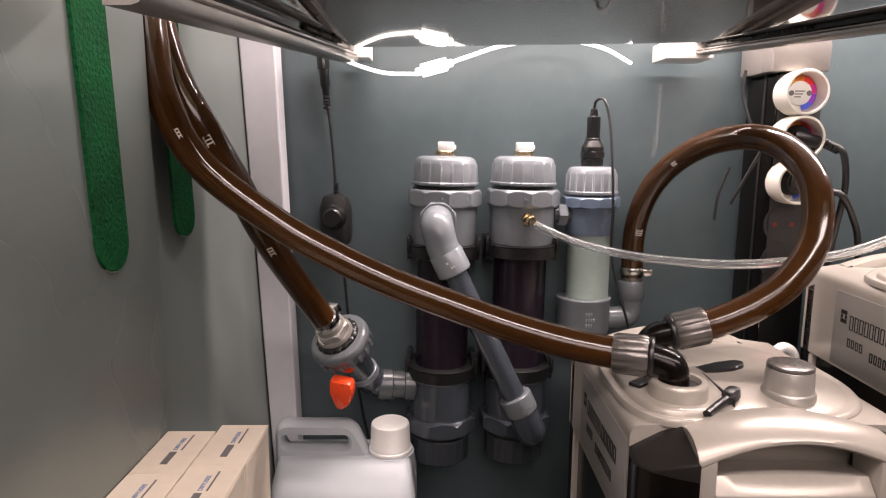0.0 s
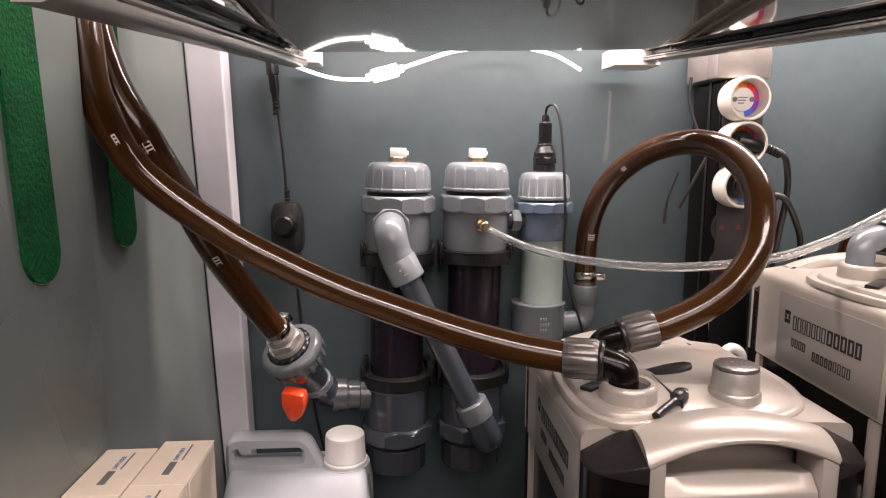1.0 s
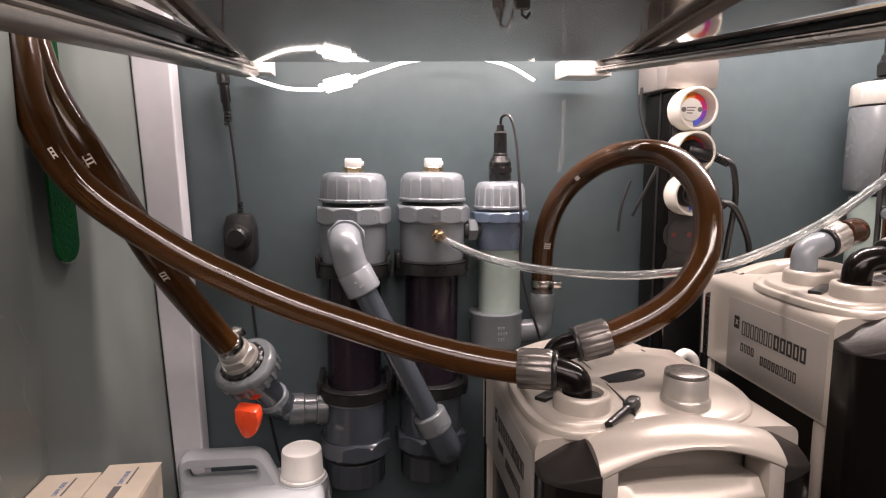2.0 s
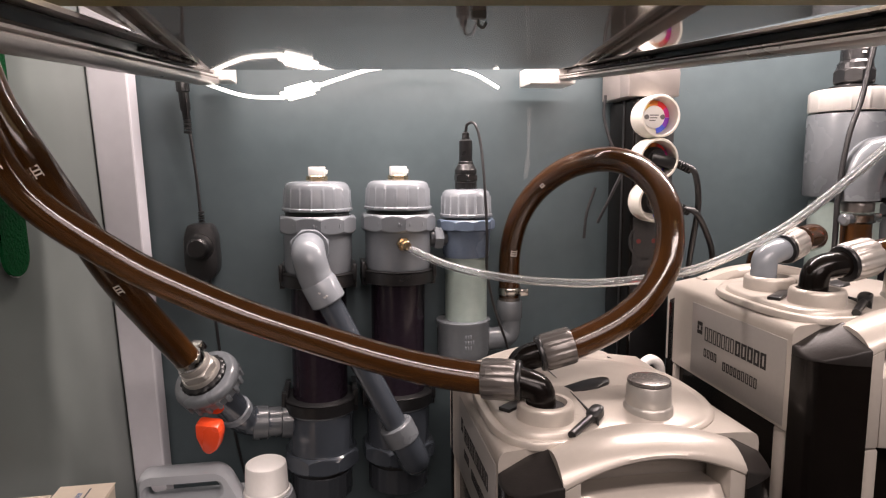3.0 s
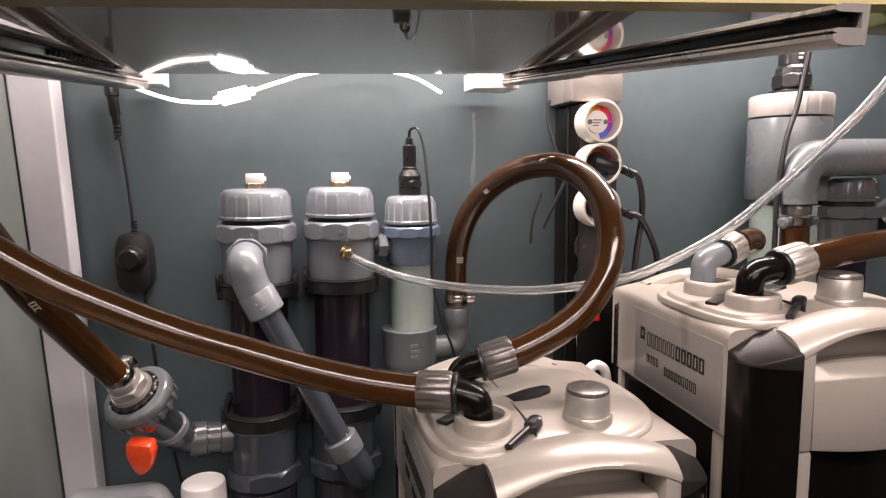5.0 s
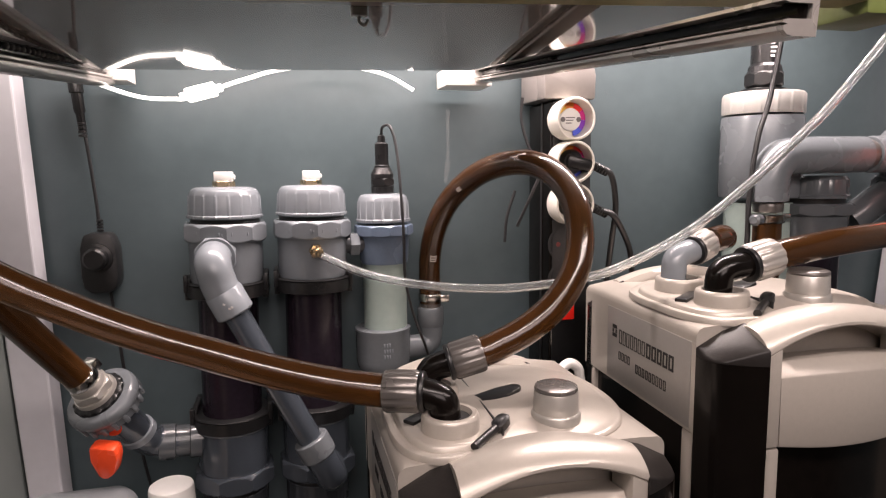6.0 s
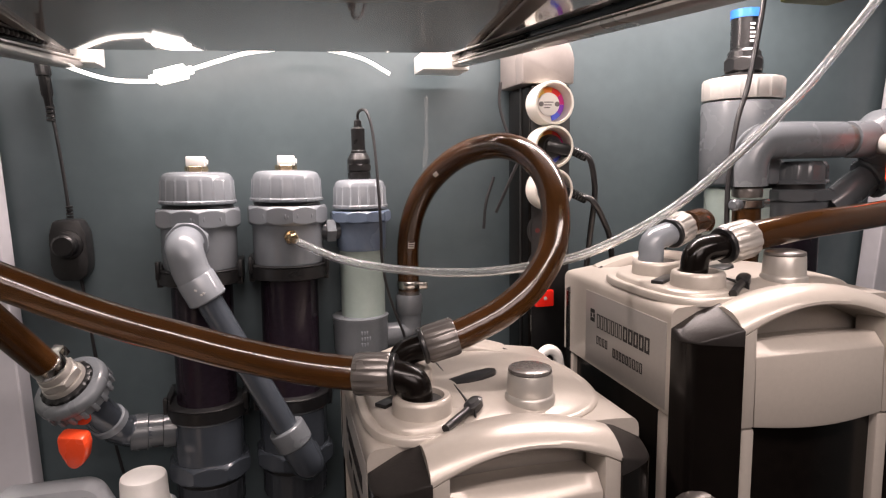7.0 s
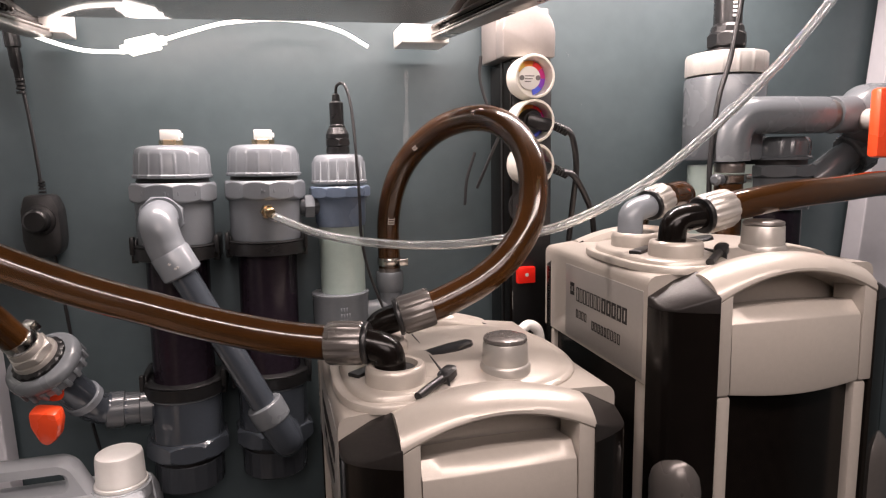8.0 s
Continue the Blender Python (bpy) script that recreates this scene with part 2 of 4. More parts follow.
structure("wall_room", box(-1.8, -1.62, -0.02, 2.6, -1.6, 2.4), M_ROOM, "plain painted wall of the room")
structure("wall_room_west", box(-1.82, -1.6, -0.02, -1.8, 0.05, 2.4), M_ROOM, "plain painted wall of the room")
structure("wall_room_east", box(2.6, -1.6, -0.02, 2.62, 0.05, 2.4), M_ROOM, "plain painted wall of the room")
structure("ceiling_room", box(-1.82, -1.62, 2.4, 2.62, 0.8, 2.42), M_ROOM, "plain painted ceiling of the room")


def leaning_post(foot, head_, y0, y1):
    """An upright profile whose edges lean a little: (left, right) at the foot and at the head."""
    bm = plan_loft([[(a, y0, z), (b, y0, z), (b, y1, z), (a, y1, z)] for (a, b), z in ((foot, 0.0), (head_, TOP))])
    bmesh.ops.bevel(bm, geom=list(bm.edges), offset=0.002, segments=2, profile=0.5, affect="EDGES")
    return bm


structure("trim_post_west", leaning_post((-0.1855, -0.1590), (-0.2245, -0.1820), 0.722, 0.752), M_POST, "pale grey upright profile in the cabinet corner")
structure("trim_post_east", leaning_post((0.866, 0.965), (0.956, 0.984), 0.722, 0.752), M_POST, "pale grey upright profile in the cabinet corner")
structure("panel_west_front", box(-0.2165, 0.06, 0, -0.2095, 0.474, TOP, 0.001), M_SIDE, "satin grey-green inner lining panel of the side")

scale_mat = material("limescale", (0.62, 0.64, 0.64), 0.7, 0, 0.2, 60)
nt = scale_mat.node_tree
noise_a, ramp_a = nt.nodes.new("ShaderNodeTexNoise"), nt.nodes.new("ShaderNodeMapRange")
noise_a.inputs["Scale"].default_value, noise_a.inputs["Detail"].default_value = 180, 5
ramp_a.inputs["From Min"].default_value, ramp_a.inputs["From Max"].default_value, ramp_a.inputs["To Max"].default_value = 0.45, 0.75, 0.5
nt.links.new(noise_a.outputs["Fac"], ramp_a.inputs["Value"])
nt.links.new(ramp_a.outputs["Result"], nt.nodes["Principled BSDF"].inputs["Alpha"])
wall_n = bpy.data.objects["wall_north"]
for x0, z0, x1, z1, w in ((0.2655, 0.736, 0.2645, 0.675, 0.0026), (0.2645, 0.676, 0.2615, 0.650, 0.004), (0.045, 0.667, 0.056, 0.6665, 0.0006), (0.49, 0.70, 0.492, 0.699, 0.0015), (0.47, 0.762, 0.474, 0.757, 0.001)):
    bm = bmesh.new()
    vs = [bm.verts.new(p) for p in ((x0 - w, BACK - 0.0006, z0), (x0 + w, BACK - 0.0006, z0), (x1 + w * 0.6, BACK - 0.0006, z1), (x1 - w * 0.6, BACK - 0.0006, z1))]
    bm.faces.new(vs)
    part("limescale_streak", bm, scale_mat, wall_n, "faint pale drip mark", False)

# ---- pull-out shelf ----
drawer = thing("drawer", (0.1, 0.55, 0.765), "grey glossy pull-out shelf hanging on ball-bearing slides", "drawer")


def shelf_z(x, y):
    return 0.7574 + 0.02 * x + 0.0104 * (y - 0.6)


def shelf_board(plan, low, high):
    return plan_loft([[(x, y, shelf_z(x, y) + lift) for x, y in plan] for lift in (low, high)])


part("bottom_panel", shelf_board(((-0.078, 0.6355), (-0.100, 0.384), (0.355, 0.3550), (0.2560, 0.6355)), 0.0, 0.016), M_DRAWER, drawer, "glossy grey bottom panel", False, True)
part("front_edge", shelf_board(((-0.172, 0.3885), (-0.172, 0.366), (0.408, 0.330), (0.408, 0.3515)), -0.0015, 0.05), M_EDGE, drawer, "pale yellowish wooden front edge", False, True)
# unseen board, added to keep the front lamp off the back panel
part("light_stop_board", box(-0.074, 0.6275, 0.7765, 0.247, 0.6350, 0.90, 0.001), M_DRAWER, drawer, "unseen grey board added to stop lamp light", False, True)
part("corner_cap", box(0.409, 0.332, 0.754, 0.449, 0.378, 0.805, 0.003), M_OLIVE, drawer, "olive-green corner block", True, True)
part("catch", moved(joined(box(-0.0045, -0.003, -0.006, 0.0045, 0.003, 0.002, 0.001), tube([(0.0, 0, -0.006), (0.0, 0, -0.009), (0.003, 0, -0.0105), (0.005, 0, -0.0075)], 0.0009, 8, 4)), Matrix.Translation((0.1179, 0.3905, 0.7590))), M_PVCL, drawer, "small pale catch", True, True)


def slide_rail(a, b, flip, tall):
    d = (Vector(b) - Vector(a)).normalized()
    side = d.cross(Vector((0, 0, 1))).normalized() * flip
    length = (Vector(b) - Vector(a)).length
    m = Matrix((side, d, side.cross(d) * flip)).transposed().to_4x4()
    m.translation = Vector(a)
    m = m @ Matrix.Translation((0, 0, -0.011 * (1 - tall))) @ Matrix.Diagonal((1, 1, tall, 1))
    prof = [(0.012, -0.011), (0.002, -0.011), (-0.001, -0.0100), (-0.0028, -0.0075), (-0.0030, -0.0045), (-0.0012, -0.0036), (-0.0034, -0.0026), (-0.0034, -0.0012), (-0.0010, -0.0004), (0.009, -0.0002), (0.009, 0.0092), (-0.0010, 0.0094), (-0.0036, 0.0106), (-0.0030, 0.0132), (0.000, 0.0145), (0.012, 0.0145)]
    rail = part("slide_rail", moved(extruded(prof, 0, length), m), M_RAIL, drawer, "bare steel ball-bearing slide", True, True)
    part("runner", moved(extruded([(0.0085, 0.0002), (0.0015, 0.0004), (0.0005, 0.0016), (0.004, 0.0030), (0.004, 0.0068), (-0.0008, 0.0076), (0.0005, 0.0088), (0.0085, 0.0089)], 0.012, length - 0.002), m), M_GLOSS, rail, "dark greased runner", True, True)
    for k in range(18):
        part("ball", moved(lathe([(0.0006, -0.002), (0.0018, -0.001), (0.002, 0), (0.0018, 0.001), (0.0006, 0.002)], 8), m @ Matrix.Translation((0.0016, length * 0.16 + 0.0085 * k, 0.0059))), M_NUT, rail, "", True, True)


slide_rail((-0.0876, 0.715, 0.7625), (-0.1040, 0.230, 0.7200), 1, 1.0)
slide_rail((0.2832, 0.705, 0.7717), (0.2634, 0.230, 0.7268), -1, 0.6)
part("bracket", box(-0.098, 0.708, 0.757, -0.072, 0.745, 0.779, 0.001), M_WHITE, drawer, "white slide bracket", True, True)
part("bracket", box(0.248, 0.700, 0.757, 0.300, 0.745, 0.776, 0.001), M_WHITE, drawer, "white slide bracket", True, True)


# ---- filter columns ----
def reactor(name, loc, label):
    r = thing(name, loc, label, "filter column", "upright filter columns on the back panel")
    r.matrix_basis = pose(loc[0] - 0.0099, loc[1], loc[2], 0, 0.9, 0)
    cap = part("cap", ribbed([(0.0365, 0.6193), (0.0375, 0.6203), (0.0375, 0.6222), (0.0362, 0.6234), (0.0352, 0.6425), (0.0349, 0.6435), (0.0340, 0.6470), (0.0315, 0.6497), (0.0275, 0.6512), (0.016, 0.6518)], 18, 0.022, 12, 0.16, 0.643), M_PVC, r, "ribbed grey screw cap")
    part("plug_nut", prism(6, 0.0115, 0.6518, 0.6572), M_BRASS, cap, "brass nut")
    part("plug", joined(box(-0.009, -0.009, 0.6565, 0.009, 0.009, 0.6670, 0.0010), box(0.008, -0.003, 0.659, 0.0115, 0.003, 0.664, 0.001)), M_WHITE, cap, "white plug")
    part("gasket", lathe([(0.033, 0.614), (0.035, 0.6165), (0.033, 0.62)], 40), M_BLACK, r)
    part("upper_nut", facet_nut(10, 0.0404, 0.5955, 0.6150, 6), M_PVC, r, "many-sided grey union nut", False)
    for a, n in ((-122, 3), (-86, 5), (-50, 3)):
        for k in range(n):
            b = a + (k - (n - 1) / 2) * 4.2
            part("moulded_mark", moved(box(0.0392, -0.0009, 0.6030, 0.0414, 0.0009, 0.6072 - 0.0012 * (k % 2), 0.0003), pose(0, 0, 0, 0, 0, b)), M_PVC, r)
    part("upper_socket", lathe([(0.0362, 0.5535), (0.0368, 0.556), (0.0372, 0.60)], 48), M_PVC, r)
    part("tube", lathe([(0.0305, 0.39), (0.0305, 0.56)], 48), M_TUBE, r, "smoked dark tube")
    for z, up in ((0.538, 1), (0.396, -1)):
        c = part("clamp", lathe([(0.039, z), (0.0415, z + 0.001), (0.0415, z + 0.013), (0.039, z + 0.014)], 48), M_BLACK, r, "black pipe clamp on the panel")
        part("clamp_band", lathe([(0.0405, z + 0.0135), (0.0417, z + 0.0145), (0.0405, z + 0.0152)], 48), M_BLACK, c, "thin raised band")
        for sx in (-1, 1):
            part("clamp_ear", joined(box(sx * 0.0385 - 0.003, -0.012, z - 0.003, sx * 0.0385 + 0.003, 0.043, z + 0.020, 0.001), box(sx * 0.0395 - 0.0022, -0.018, z + 0.006, sx * 0.0395 + 0.0022, -0.010, z + 0.024, 0.001)), M_BLACK, c)
    # lower parts in darker greys: the shade down here is in the colour
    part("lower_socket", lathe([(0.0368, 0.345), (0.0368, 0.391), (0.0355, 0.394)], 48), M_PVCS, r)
    # rim in the paler grey: light along the edge put into the colour
    part("socket_rim", lathe([(0.0360, 0.3925), (0.0371, 0.3932), (0.0371, 0.3948), (0.0335, 0.3955)], 48), M_PVC, r, "moulded rim, paler for the light on its edge")
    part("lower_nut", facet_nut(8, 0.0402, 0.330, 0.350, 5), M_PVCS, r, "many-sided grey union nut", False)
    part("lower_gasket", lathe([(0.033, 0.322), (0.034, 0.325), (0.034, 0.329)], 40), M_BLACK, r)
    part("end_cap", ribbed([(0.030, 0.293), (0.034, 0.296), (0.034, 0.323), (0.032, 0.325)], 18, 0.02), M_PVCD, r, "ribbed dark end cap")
    return r


col_a = reactor("filter_column", (0.0110, 0.714, 0), "grey pipe filter column with a smoked tube and a slanting pipe")
col_b = reactor("filter_column", (0.1000, 0.719, 0), "grey pipe filter column with a smoked tube and a clear hose fitting")

# slanting pipe between the two columns
E1, E2 = Vector((0.0015, 0.652, 0.571)), Vector((0.1065, 0.652, 0.353))
pipe = thing("connecting_pipe", (0.05, 0.65, 0.45), "grey pipe slanting between two filter columns with elbows", "pipe")
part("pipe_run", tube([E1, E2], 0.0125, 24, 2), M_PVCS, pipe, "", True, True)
d = (E2 - E1).normalized()
part("elbow", tube([(0.003, 0.70, 0.582), (0.002, 0.676, 0.583), (0.0025, 0.655, 0.578), E1 + d * 0.014, E1 + d * 0.030], 0.0172, 28, 8), M_PVC, pipe, "grey moulded elbow", True, True)
part("elbow_rim", along(lathe([(0.0172, 0), (0.0182, 0.002), (0.0184, 0.024), (0.0172, 0.0255)], 32), E1 + d * 0.020, E2), M_PVC, pipe, "", True, True)
part("elbow_flange", along(facet_nut(8, 0.0195, 0, 0.020), (0.003, 0.690, 0.583), (0.003, 0.6, 0.583)), M_PVC, pipe, "", True, True)
part("elbow", tube([E2 - d * 0.045, E2 - d * 0.012, E2 + Vector((0.001, 0.006, -0.004)), E2 + Vector((-0.001, 0.035, -0.004)), E2 + Vector((-0.003, 0.05, -0.004))], 0.0165, 28, 8), M_PVCS, pipe, "grey moulded elbow, darkened for shade", True, True)
part("elbow_rim", along(lathe([(0.0168, 0), (0.0180, 0.001), (0.0184, 0.003), (0.0184, 0.020), (0.0168, 0.022)], 32), E2 - d * 0.046, E2), M_PVCM, pipe, "pale moulded collar", True, True)

for k in range(3):
    base = E1 + d * (0.033 + 0.0032 * (k % 2)) + Vector((0.0035 * (k - 1), -0.0182, -0.0015 * (k - 1)))
    part("moulded_mark", moved(box(-0.0012, -0.0003, -0.0009, 0.0012, 0.0004, 0.0009, 0.0002), pose(*base, 0, 25, 0)), M_PVCL, pipe, "", True, True)
# third column with the probe
col_c = thing("probe_column", (0.1785, 0.722, 0), "grey pipe column with a milky tube and black probe", "filter column", "upright filter columns on the back panel")
part("cap", ribbed([(0.029, 0.6088), (0.030, 0.6098), (0.030, 0.612), (0.0288, 0.6132), (0.0282, 0.632), (0.0278, 0.633), (0.0268, 0.6365), (0.0242, 0.6392), (0.020, 0.6403), (0.012, 0.6406)], 18, 0.022, 12, 0.16, 0.6325), M_PVC, col_c, "ribbed grey screw cap")
part("upper_nut", facet_nut(10, 0.0320, 0.594, 0.6065, 4), M_PVCB, col_c, "many-sided grey union nut", False)
part("upper_socket", lathe([(0.0262, 0.563), (0.027, 0.566), (0.0285, 0.595)], 40), M_PVCB, col_c)
part("tube", lathe([(0.0245, 0.47), (0.0245, 0.57)], 40), M_TUBEG, col_c, "milky grey-green tube")
part("lower_socket", moved(lathe([(0.0270, 0.441), (0.0295, 0.444), (0.0310, 0.452), (0.0312, 0.484), (0.0318, 0.486), (0.0318, 0.4885), (0.0300, 0.4895), (0.0255, 0.4895)], 48), Matrix.Translation((-0.0035, 0, 0))), M_PVCM, col_c, "grey moulded socket")
for row in range(3):
    for k in range(3 + row % 2):
        part("moulded_mark", moved(box(0.0302, -0.0008, 0.459 + 0.0065 * row, 0.0315, 0.0008, 0.4630 + 0.0065 * row, 0.0002), pose(-0.0035, 0, 0, 0, 0, -96 + 5.5 * k)), M_PVC, col_c)
gl = part("cable_gland", joined(lathe([(0.0115, 0.640), (0.0125, 0.642), (0.0125, 0.648), (0.011, 0.649)], 24), facet_nut(6, 0.0120, 0.649, 0.6575), lathe([(0.0125, 0.6575), (0.0125, 0.662), (0.0095, 0.668), (0.0085, 0.669)], 24)), M_BLACK, col_c, "black cable gland", False)
part("probe", lathe([(0.0085, 0.668), (0.0085, 0.671), (0.0075, 0.672), (0.0075, 0.695), (0.0045, 0.697), (0.004, 0.7035), (0.002, 0.705)], 24), M_BLACK, gl, "black probe with a knurled end")
part("side_elbow", tube([(0.02, 0, 0.462), (0.036, 0.002, 0.462), (0.050, 0.005, 0.464), (0.054, 0.006, 0.474), (0.054, 0.006, 0.488)], 0.0135, 24, 6), M_PVCM, col_c, "grey side elbow")
part("hose_socket", lathe([(0.0145, 0.484), (0.0155, 0.486), (0.0155, 0.505), (0.0145, 0.507)], 30), M_PVCM, col_c)
bpy.data.objects["hose_socket"].location = (0.054, 0.006, 0)
part("hose_nipple", lathe([(0.0125, 0.506), (0.0125, 0.514), (0.011, 0.515)], 24), M_NUT, col_c)
bpy.data.objects["hose_nipple"].location = (0.054, 0.006, 0)
part("probe_cable", tube([(0.0, 0, 0.704), (0.001, -0.004, 0.713), (0.008, -0.012, 0.713), (0.0135, -0.018, 0.69), (0.0155, -0.03, 0.64), (0.0165, -0.036, 0.59), (0.018, -0.03, 0.55), (0.026, -0.028, 0.51), (0.040, -0.026, 0.47), (0.050, -0.02, 0.44)], 0.0016, 8, 8), M_CABLE, col_c, "thin black probe cable")


coup = thing("pipe_coupling", (0.146, 0.718, 0.586), "short grey threaded coupling between two columns", "pipe")
part("hex", along(prism(6, 0.0135, 0, 0.010), (0.139, 0.715, 0.586), (0.16, 0.717, 0.586)), M_PVC, coup, "", True, True)
part("nipple", along(lathe([(0.010, 0), (0.010, 0.022)], 24), (0.134, 0.715, 0.586), (0.16, 0.717, 0.586)), M_PVCD, coup, "", True, True)

# ---- external filters ----
def rounded_loft(cx, cy, rows, power=2.8, segs=56):
    """Stacked super-ellipses: rows of (half x, half y, z), closed above and below."""
    bm = bmesh.new()
    rings = []
    for hx, hy, z in rows:
        ring = []
        for k in range(segs):
            a = 2 * math.pi * k / segs
            c, d = math.cos(a), math.sin(a)
            ring.append(bm.verts.new((cx + hx * math.copysign(abs(c) ** (2 / power), c), cy + hy * math.copysign(abs(d) ** (2 / power), d), z)))
        rings.append(ring)
    for p, q in zip(rings, rings[1:]):
        for k in range(segs):
            bm.faces.new((p[k], p[(k + 1) % segs], q[(k + 1) % segs], q[k]))
    bm.faces.new(rings[0][::-1])
    bm.faces.new(rings[-1])
    return bm


def canister(name, loc, rz, h, label, W):
    """h: height of the head's flat rim. The front left foot is the origin; x across, y to the back."""
    f = thing(name, loc, label, "aquarium filter", "external canister filters", rz)
    D, CX, CY = 0.252, 0.034, 0.020

    def eight(i, z, front=0.0):
        x0, x1, y0, y1 = i, W - i, front + i, D - i
        return [(x0 + CX, y0, z), (x1 - CX, y0, z), (x1, y0 + CY, z), (x1, y1 - CY, z), (x1 - CX, y1, z), (x0 + CX, y1, z), (x0, y1 - CY, z), (x0, y0 + CY, z)]

    part("tank", plan_loft([eight(0.006, 0.0), eight(0.006, h - 0.08)]), M_GLOSS, f, "gloss black tank")
    for x, y in ((0.001, 0.037), (0.001, D - 0.040), (W - 0.013, 0.037), (W - 0.013, D - 0.040)):
        part("side_strip", box(x, y, 0.0, x + 0.012, y + 0.016, h - 0.0895, 0.003), M_SILVER, f)
    for x in (0.0375, W - 0.0495):
        for y in (-0.001, D - 0.013):
            part("front_strip", box(x, y, 0.0, x + 0.012, y + 0.014, h - 0.0895, 0.003), M_SILVER, f)
    # head: walls and rounded shoulders behind the front handle
    def back(i, z):
        x0, x1, y0, y1 = i, W - i, 0.0345, D - i
        return [(x0, y0, z), (x1, y0, z), (x1, y1 - CY, z), (x1 - CX, y1, z), (x0 + CX, y1, z), (x0, y1 - CY, z)]

    head = part("head", plan_loft([back(0, h - 0.0885), back(0, h - 0.011), back(0.0008, h - 0.0075), back(0.0026, h - 0.0048), back(0.0058, h - 0.0032), back(0.020, h - 0.0022), back(0.040, h - 0.0018)]), M_SILVER, f, "champagne-coloured head")
    part("lid", rounded_loft(W * 0.5 + 0.006, 0.125, [(W * 0.5 - 0.010, 0.0930, h - 0.006), (W * 0.5 - 0.010, 0.0930, h - 0.0005), (W * 0.5 - 0.0115, 0.0915, h + 0.0012), (W * 0.5 - 0.014, 0.089, h + 0.0018), (W * 0.5 - 0.0165, 0.0865, h + 0.0012), (W * 0.5 - 0.020, 0.083, h + 0.0026), (0.070, 0.070, h + 0.0058), (0.050, 0.050, h + 0.0082), (0.025, 0.025, h + 0.0094), (0.008, 0.008, h + 0.0097)], 2.5, 72), M_SILVER, head, "domed lid with a rim")
    # hose port block: two stepped rims and its two ports
    block = part("port_block", rounded_loft(0.0440, 0.1025, [(0.0420, 0.0725, h - 0.003), (0.0420, 0.0725, h + 0.0010), (0.0412, 0.0717, h + 0.0024), (0.0395, 0.0700, h + 0.0030), (0.0370, 0.0675, h + 0.0028), (0.0352, 0.0657, h + 0.0016), (0.0340, 0.0645, h + 0.0016), (0.0332, 0.0637, h + 0.0046), (0.0320, 0.0625, h + 0.0058), (0.0300, 0.0605, h + 0.0063), (0.010, 0.030, h + 0.0066)], 3.0, 72), M_SILVER, f, "raised hose port block with stepped rims")
    part("port_seam", box(0.0790, 0.050, h + 0.002, 0.0804, 0.172, h + 0.0092, 0.0004), M_BLACKM, block, "dark seam")
    for y in (0.068, 0.130):
        part("port_collar", moved(lathe([(0.0218, 0.0), (0.0214, 0.0105), (0.0206, 0.0128), (0.0192, 0.0138), (0.0162, 0.0135), (0.0148, 0.006)], 44), Matrix.Translation((0.045, y, h + 0.005))), M_SILVER, block, "round port collar")
        part("port_seal", moved(lathe([(0.0146, 0.0), (0.0146, 0.010), (0.0120, 0.0105)], 32), Matrix.Translation((0.045, y, h + 0.005))), M_BLACKM, block, "dark seal")
    part("lock_plate", moved(box(-0.021, -0.0052, 0, 0.021, 0.0052, 0.0032, 0.0008), pose(0.0325, 0.0960, h + 0.0060, 0, 0, 40)), M_BLACK, block, "black lock plate")
    blade = [(-0.026, -0.0040), (-0.016, -0.0080), (0.000, -0.0112), (0.018, -0.0108), (0.032, -0.0065), (0.038, 0.0005), (0.034, 0.0070), (0.018, 0.0102), (-0.004, 0.0098), (-0.026, 0.0055)]
    part("lever", moved(moved(extruded(blade, 0, 0.0072, 0.0028), pose(0, 0, 0, -90, 0, 0)), pose(0.085, 0.115, h + 0.0098, 0, -6, 15)), M_BLACK, f, "black locking lever")
    part("small_lever", joined(tube([(0.054, 0.036, h + 0.0046), (0.064, 0.0445, h + 0.0066), (0.0765, 0.0545, h + 0.0090)], 0.0032, 12, 5), moved(rounded_loft(0, 0, [(0.004, 0.0030, -0.0045), (0.0078, 0.0052, -0.003), (0.0080, 0.0054, 0.0025), (0.0055, 0.0035, 0.0042)], 2.8, 24), pose(0.0805, 0.0580, h + 0.0104, 0, -16, 40))), M_BLACK, f, "small black lever with a knurled end")
    knob = part("knob", moved(lathe([(0.0188, 0), (0.0188, 0.0065), (0.0178, 0.0085), (0.0172, 0.0088), (0.0166, 0.024), (0.0163, 0.0245)], 44), Matrix.Translation((0.128, 0.068, h + 0.003))), M_NUTL, f, "round silver knob")
    part("knob_top", moved(lathe([(0.0158, 0), (0.0165, 0.001), (0.0160, 0.003), (0.0130, 0.0042), (0.006, 0.0048), (0.002, 0.0048)], 44), Matrix.Translation((0.128, 0.068, h + 0.0277))), M_NUT, knob, "dark domed knob top")
    for k in range(7):
        a = math.radians(60 + 12 * k)
        part("knob_mark", moved(box(-0.0003, -0.001, 0, 0.0003, 0.001, 0.0004), pose(0.128 + 0.0142 * math.cos(a), 0.068 + 0.0142 * math.sin(a), h + 0.0313, 0, 0, math.degrees(a) - 90)), M_SILVER, knob, "", False)

